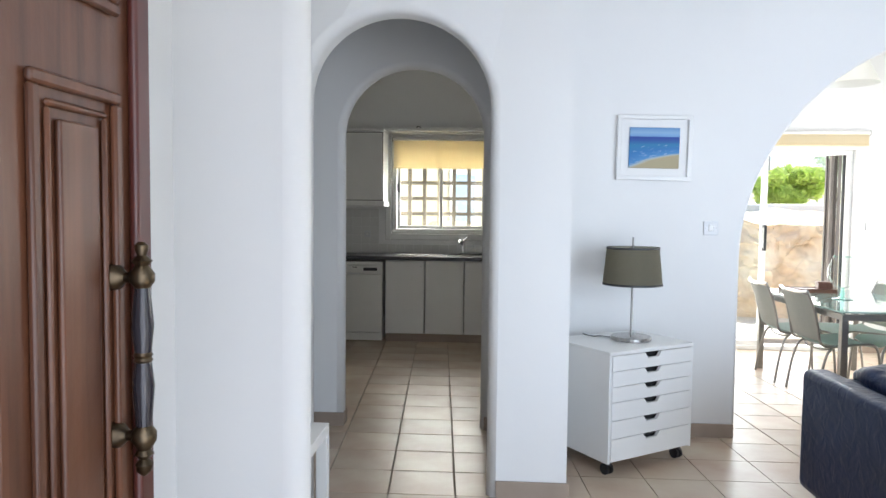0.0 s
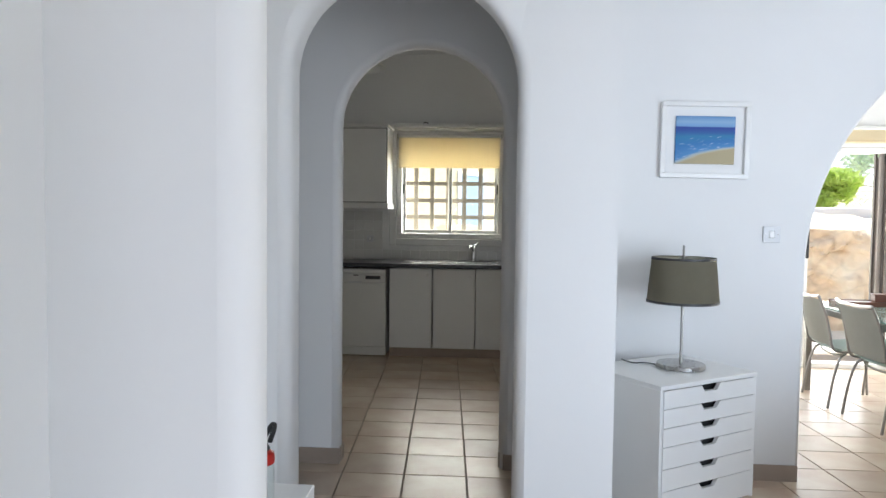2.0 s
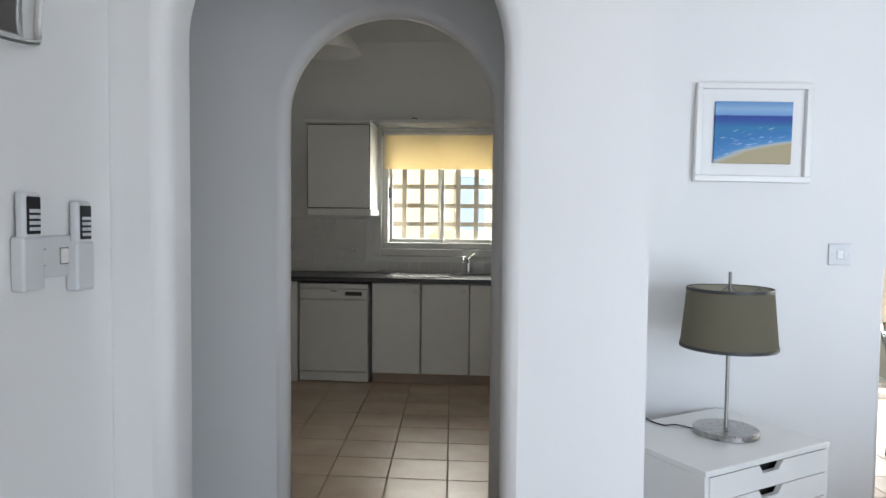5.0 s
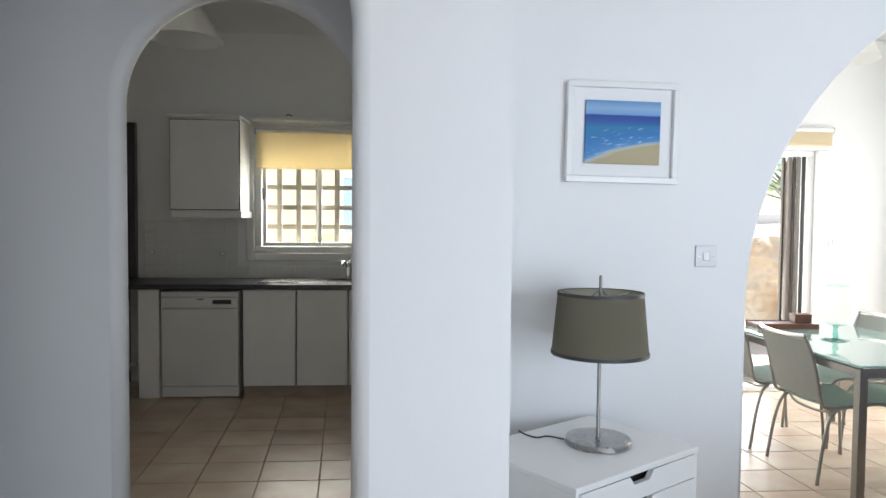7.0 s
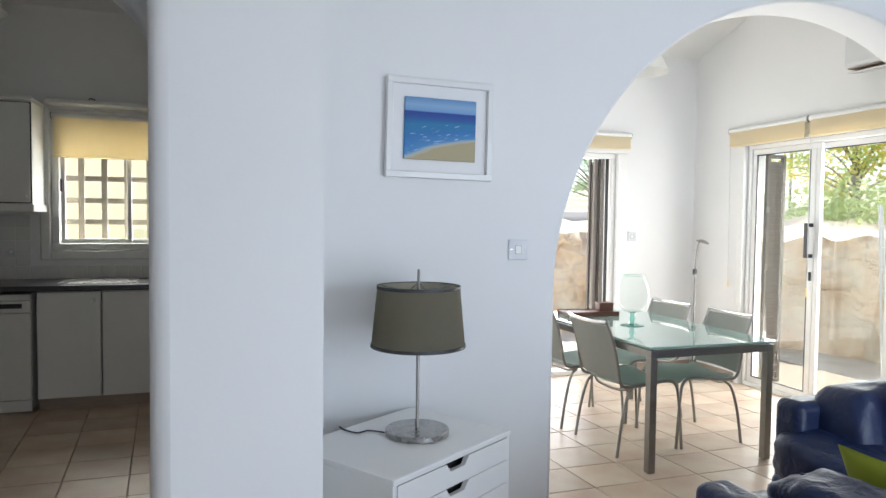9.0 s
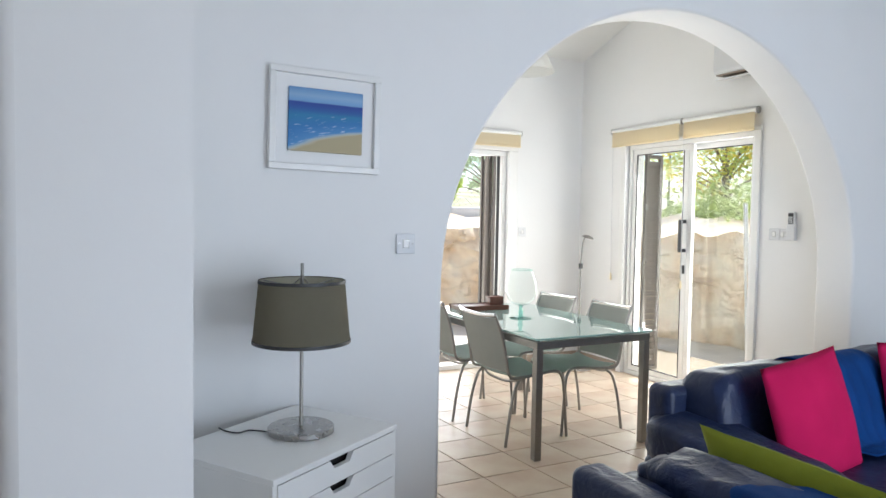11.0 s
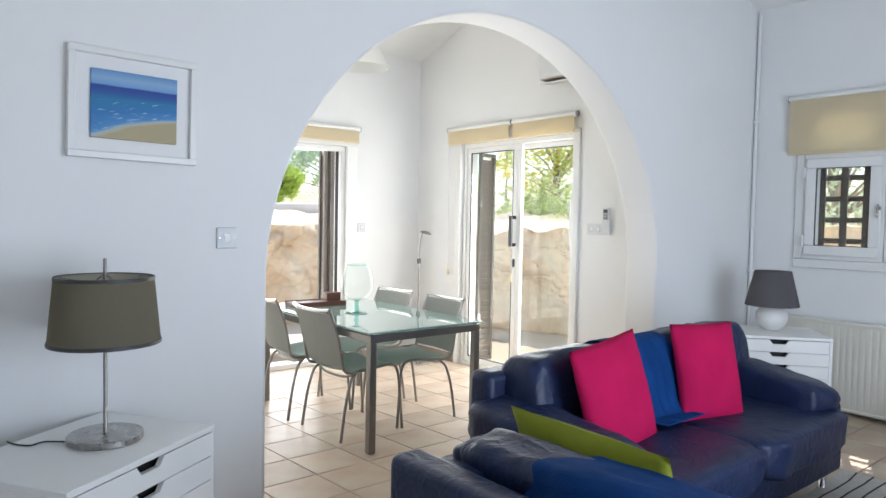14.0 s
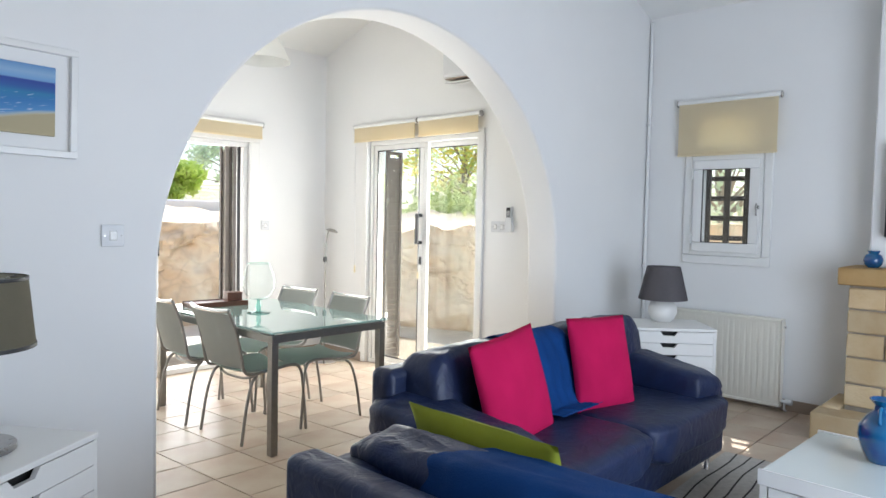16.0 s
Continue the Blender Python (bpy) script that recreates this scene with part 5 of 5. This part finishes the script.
jar = thing("drinking_bottle", "clear bottle with a red lid and black carrying loop", "bottle", (-0.455, 2.50, 0.50))
part("body", lathe(bmesh.new(), [(0.034, 0), (0.036, 0.004), (0.036, 0.10), (0.03, 0.125)], 24), VASE_GLASS, jar)
part("lid", lathe(bmesh.new(), [(0.036, 0.12), (0.038, 0.13), (0.036, 0.15), (0.02, 0.162)], 24), RED, jar, "red lid")
part("spout", lathe(bmesh.new(), [(0.022, 0.155), (0.024, 0.165), (0.016, 0.18)], 20), BLACK, jar)
part("loop", tube(bmesh.new(), curve_points([(-0.01, 0, 0.17), (0.008, 0, 0.20), (0.03, 0, 0.235), (0.038, 0, 0.23), (0.024, 0, 0.185)]), 0.008, 8), BLACK, jar, "black loop")


# ---------------------------------------------------------------- outside
structure("ground", boxes((-400, 400, -400, 400, -0.6, -0.16)), GROUND, "pale dry ground around the house")
structure("terrace", boxes((5.01, 7.6, 2.0, 9.8, -0.16, -0.05), (2.0, 5.01, 7.85, 9.9, -0.16, -0.05), (2.0, 5.01, 7.227, 7.85, -0.16, -0.05), bevel=0.0), PAVING, "pale paved terrace around the house")
structure("porch", boxes((-3.0, 8.0, -4.5, -0.1, -0.16, -0.03)), PAVING, "pale paved porch before the entrance")
# added out of view to hold back blue sky light from the entrance
structure("light_block_wall", boxes((-3.0, 1.55, -4.4, -4.3, -0.03, 2.45), (1.45, 1.55, -4.3, -1.2, -0.03, 2.45)), PLASTER, "unseen plain wall added to cut sky light at the entrance")
# slab added out of view, shields the entrance wall's openings from outdoor light
structure("light_block_roof", boxes((-3.2, 4.0, -4.4, -0.1, 2.45, 2.6)), CEILING, "unseen roof slab added to keep outdoor light off the entrance wall's openings")
# unseen slab, sized so that sun only just reaches past the terrace door
structure("sun_block_roof", boxes((5.012, 6.57, 4.4, 8.6, 2.56, 2.70)), CEILING, "unseen plain roof that limits sun through the terrace door")

line = curve_points([(7.5, 1.5, 0), (7.25, 5.0, 0), (7.0, 7.3, 0), (6.0, 9.0, 0), (4.3, 9.7, 0), (2.6, 9.8, 0), (1.2, 10.0, 0)], 64)
bm = bmesh.new()
grid = []
for i, p in enumerate(line):
    d = (line[min(i + 1, len(line) - 1)] - line[max(i - 1, 0)]).normalized()
    out = Vector((d.y, -d.x, 0))
    col = []
    for k in range(78):
        z = -0.2 + 1.5 * min(k, 62) / 62
        back = 0.18 * min(k, 62) / 62 + max(k - 62, 0) * 0.11
        q = Vector((p.x, p.y, z)) + out * back
        s1, s2 = noise.noise(q * 0.9), noise.noise(q * 2.7 + Vector((3, 1, 7)))
        r = abs(noise.noise(q * 1.7 + Vector((9, 2, 4))))
        s3 = abs(noise.noise(q * 5.5))
        step = noise.cell(Vector((q.x * 1.6 + s2, q.y * 1.6 - s2, q.z * 3.2 + s1)))
        s4 = noise.noise(q * 13) * 0.035 + abs(noise.noise(q * 8 + Vector((5, 5, 1)))) * 0.07
        q += out * (0.42 * s1 + 0.20 * s2 - 0.20 * r - 0.09 * s3 + 0.035 * step - s4) * (0.4 + 0.6 * min(k, 48) / 48)
        q.z += (0.14 * s1 + 0.10 * s2) * min(k / 28, 1) + max(k - 62, 0) * 0.01
        col.append(bm.verts.new(q))
    grid.append(col)
for a_, b_ in zip(grid, grid[1:]):
    for k in range(77):
        bm.faces.new((a_[k], b_[k], b_[k + 1], a_[k + 1]))
structure("rock_face", bm, ROCK, "golden limestone rock cut behind the terrace", smooth=True)

bm = bmesh.new()
grid = []
for i in range(46):
    ang = radians(-60 + 190 * i / 45)
    col = []
    for k in range(16):
        r = 6.2 + k * 1.6
        x, y = 2.0 + r * math.cos(ang), 4.2 + r * math.sin(ang)
        z = 1.12 + max(k - 0.5, 0) * 0.11 + 0.22 * noise.noise(Vector((x * 0.5, y * 0.5, 0))) - (1.6 if k == 0 else 0)
        col.append(bm.verts.new((x, y, z)))
    grid.append(col)
for a_, b_ in zip(grid, grid[1:]):
    for k in range(15):
        bm.faces.new((a_[k], b_[k], b_[k + 1], a_[k + 1]))
structure("hillside", bm, EARTH, "dry grassy hillside above the rock", smooth=True)


def leaf_cloud(bm, centre, radius, count, size, rng):
    for _ in range(count):
        v = Vector((rng.gauss(0, 1), rng.gauss(0, 1), rng.gauss(0, 0.8)))
        v = v.normalized() * radius * (rng.random() ** 0.45)
        p = Vector(centre) + v
        d = Vector((rng.gauss(0, 1), rng.gauss(0, 1), rng.gauss(0, 1))).normalized()
        e = d.orthogonal().normalized()
        s = size * rng.uniform(0.6, 1.3)
        bm.faces.new([bm.verts.new(q) for q in (p - d * s, p + e * s * 0.4, p + d * s, p - e * s * 0.4)])


def tree(place, height, spread, mats, label, seed, flowers=0.0, name="tree", clumps=22, leaves=230, leaf=0.07):
    rng = random.Random(seed)
    t = thing(name, label, "tree" if name == "tree" else "bush", place)
    trunk, crown, bloom = bmesh.new(), bmesh.new(), bmesh.new()
    tube(trunk, curve_points([(0, 0, -0.3), (0.03, 0.02, height * 0.25), (-0.03, 0.05, height * 0.5), (0.02, 0.0, height * 0.8)], 5), [0.07 - 0.0035 * i for i in range(16)], 8)
    for c in range(clumps):
        b = rng.uniform(0, 2 * math.pi)
        z = height * rng.uniform(0.35, 1.0)
        r = spread * rng.uniform(0.2, 1.0) * (1.15 - 0.5 * abs(z / height - 0.6))
        p = (r * math.cos(b), r * math.sin(b), z)
        tube(trunk, curve_points([(0, 0, z * 0.55), (p[0] * 0.5, p[1] * 0.5, z * 0.85), p], 4), [0.018 - 0.0016 * i for i in range(9)], 6)
        leaf_cloud(crown, p, spread * rng.uniform(0.22, 0.40), leaves, leaf, rng)
        if flowers:
            leaf_cloud(bloom, p, spread * 0.36, int(leaves * flowers), leaf * 0.9, rng)
    part("trunk", trunk, BARK, t)
    part("crown", crown, mats[0], t, "many small green leaves", False)
    if flowers:
        part("blossom", bloom, mats[1], t, "yellow blossom", False)
    return t


tree((10.6, 7.6, 1.35), 2.3, 1.5, (LEAF, FLOWER), "yellow flowering mimosa tree on the hillside", 3, 3.6, clumps=30, leaves=80, leaf=0.055)
tree((9.9, 9.6, 1.30), 1.9, 1.0, (LEAF, FLOWER), "yellow flowering shrub beyond the terrace", 5, 1.4, "bush", 24, 110, 0.055)
tree((12.5, 10.0, 1.8), 2.6, 1.6, (LEAF, FLOWER), "yellow flowering mimosa tree higher on the slope", 8, 3.0, clumps=24, leaves=80, leaf=0.055)
tree((5.5, 12.2, 1.42), 0.75, 0.5, (LEAF, FLOWER), "bright green rounded bush behind the white ledge", 11, 0.0, "bush", 26, 300)
tree((7.6, 13.6, 1.6), 1.1, 0.9, (LEAF_DARK, FLOWER), "dark green bush behind the wire fence", 12, 0.0, "bush", 18, 110)
tree((9.0, 12.2, 1.6), 0.9, 0.9, (LEAF, FLOWER), "low green bush on the hillside", 14, 0.1, "bush", 26, 240)
tree((9.3, 8.6, 1.2), 0.45, 1.3, (LEAF, FLOWER), "low light green shrub along the rock top", 31, 0.0, "bush", 30, 220)
tree((8.7, 6.6, 1.2), 0.45, 1.2, (LEAF, FLOWER), "low grassy green shrub above the rock", 32, 0.05, "bush", 26, 220)
tree((9.9, 5.0, 0.8), 2.6, 1.2, (LEAF_DARK, FLOWER), "grey-green olive tree outside the small window", 21, 0.0, "tree", 12, 90)
tree((9.6, 3.2, 0.8), 2.6, 1.3, (LEAF_DARK, FLOWER), "grey-green olive tree further up the slope", 22, 0.0, "tree", 10, 90)

tree((8.2, 4.3, 0.95), 1.2, 0.8, (LEAF_DARK, FLOWER), "pale grey-green bush on the rock outside the small window", 41, 0.0, "bush", 14, 60, 0.05)

ledge = structure("garden_ledge", grown(boxes((-3.2, 3.2, -0.14, 0.14, 0.0, 0.28), bevel=0.03), pose(5.4, 11.4, 1.30, 0, 0, -24)), PLASTER, "white garden ledge on top of the rock")


def wire_fence(p0, p1, z, h, label):
    a_, b_ = Vector((p0[0], p0[1], z)), Vector((p1[0], p1[1], z))
    t = thing("wire_fence", label, "fence")
    run = (b_ - a_).length
    d = (b_ - a_).normalized()
    n = int(run / 2.0)
    for i in range(n + 1):
        q = a_ + d * (run * i / n)
        part("post", tube(bmesh.new(), [(q.x, q.y, z - 0.5), (q.x, q.y, z + h)], 0.025, 8), WIRE, t)
    bm = bmesh.new()
    s = 0.11
    k = -h
    while k < run:
        for up in (True, False):
            x0, x1 = max(k, 0), min(k + h, run)
            if x1 > x0:
                za, zb = (x0 - k), (x1 - k)
                if not up:
                    za, zb = h - za, h - zb
                A, B = a_ + d * x0, a_ + d * x1
                tube(bm, [(A.x, A.y, z + za), (B.x, B.y, z + zb)], 0.0024, 3, False)
        k += s
    tagged(part("netting", bm, WIRE, t, "diamond wire netting", False), kind="stuff")


wire_fence((3.4, 13.6), (9.6, 11.6), 1.55, 1.3, "galvanised chain-link fence on the hillside")
wire_fence((10.2, 11.2), (12.0, 5.0), 2.0, 1.0, "galvanised chain-link fence above the rock")

dr = thing("drying_rack", "folded white clothes drying rack on the terrace", "drying rack", (6.35, 6.2, -0.05), 20)
for x in (-0.10, 0.06):
    part("rail", tube(bmesh.new(), [(x, 0, 0), (x * 0.3, 0.1, 1.65)], 0.012, 8), SWITCH, dr)
for k in range(7):
    part("rung", tube(bmesh.new(), [(-0.10 + 0.07 * k / 7, 0.1 * k / 7, 0.25 + 0.2 * k), (0.06 - 0.04 * k / 7, 0.1 * k / 7, 0.25 + 0.2 * k)], 0.006, 6), SWITCH, dr)

nh = thing("neighbour_house", "cream rendered house beyond the kitchen window", "house", (-0.2, 12.2, -0.16), 55)
part("wall", boxes((-3.2, 4.0, 0, 0.3, 0, 4.2)), RENDERED, nh)
part("roof", boxes((-3.4, 4.2, -0.2, 0.8, 4.2, 4.35), bevel=0.02), MANTEL, nh)
wd = part("window", frame_bars(-0.35, 0.45, 1.2, 2.3, 0.07, -0.03, 0.02), PVC, nh)
part("shutter", boxes((-0.28, 0.38, -0.02, 0.0, 1.27, 2.23)), material("pale_blue_paint", (0.35, 0.48, 0.70), 0.6, vary=0.05), wd, "pale blue shutter")

# ---------------------------------------------------------------- skirting
def skirting(x0, x1, y0, y1, h=0.085):
    return boxes((x0, x1, y0, y1, -0.01, h), bevel=0.002, segments=1)


for x0, x1, y0, y1 in ((0.355, 0.702, 3.138, 3.149), (0.692, 0.702, 3.151, 3.31), (0.61, 1.822, 4.163, 4.173), (0.29, 0.40, 4.163, 4.173), (-3.0, -0.602, 4.163, 4.173), (4.72, 6.04, 4.163, 4.173), (6.038, 6.048, 2.7, 4.16), (3.97, 4.80, 7.015, 7.025), (4.798, 4.808, 6.43, 7.01), (4.798, 4.808, 4.385, 4.93), (1.73, 2.08, 7.015, 7.025), (-0.614, -0.602, 4.20, 4.28), (0.266, 0.278, 4.20, 4.28)):
    structure("baseboard", skirting(x0, x1, y0, y1), SKIRT, "beige tile skirting along the wall")

# ---------------------------------------------------------------- floor tiles
PX, PY, LEAN, RISE = 0.3285, 0.3005, -0.07, 0.008
hx, hy = PX / 2 - 0.0027, PY / 2 - 0.0027
floor = bpy.data.objects["floor"]
SHEAR = Matrix(((1, LEAN, 0, 0), (RISE, 1, 0, 0), (0, 0, 1, 0), (0, 0, 0, 1)))
tile_data = None
rest = bmesh.new()
count = 0
for ix in range(-10, 24):
    for iy in range(-18, 12):
        cy = 4.955 + (iy + 0.5) * PY
        cx = -0.294 + (ix + 0.5) * PX + LEAN * (cy - 4.975)
        cy += RISE * cx
        if not (-3.0 < cx < 6.1 and 0.0 < cy < 7.6) or (cx > 4.9 and cy > 4.3) or (cx > 1.7 and cy > 7.08):
            continue
        near = (-0.75 < cx < 0.5 and 3.2 < cy < 7.1) or (1.0 < cx < 4.8 and 4.0 < cy < 6.3) or (4.4 < cx < 6.0 and 2.4 < cy < 3.6)
        tilt = (random.uniform(-0.1, 0.1), random.uniform(-0.1, 0.1))
        if near and count < 300:
            if tile_data is None:
                ob = part("tile", grown(boxes((-hx, hx, -hy, hy, -0.011, 0), bevel=0.003, segments=1), SHEAR), TILE, floor, smooth=False)
                tile_data = ob.data
            else:
                ob = new("tile", tile_data)
                ob.parent = floor
            ob.matrix_basis = pose(cx, cy, 0, *tilt, 180 * random.randrange(2))
            count += 1
        else:
            one = grown(boxes((-hx, hx, -hy, hy, -0.011, 0)), SHEAR)
            m = pose(cx, cy, 0, *tilt, 0)
            one.verts.index_update()
            vs = [rest.verts.new(m @ v.co) for v in one.verts]
            for f in one.faces:
                rest.faces.new([vs[v.index] for v in f.verts])
            one.free()
tagged(part("tile_field", rest, TILE, floor, "beige floor tiles in the rest of the rooms", False), kind="stuff")
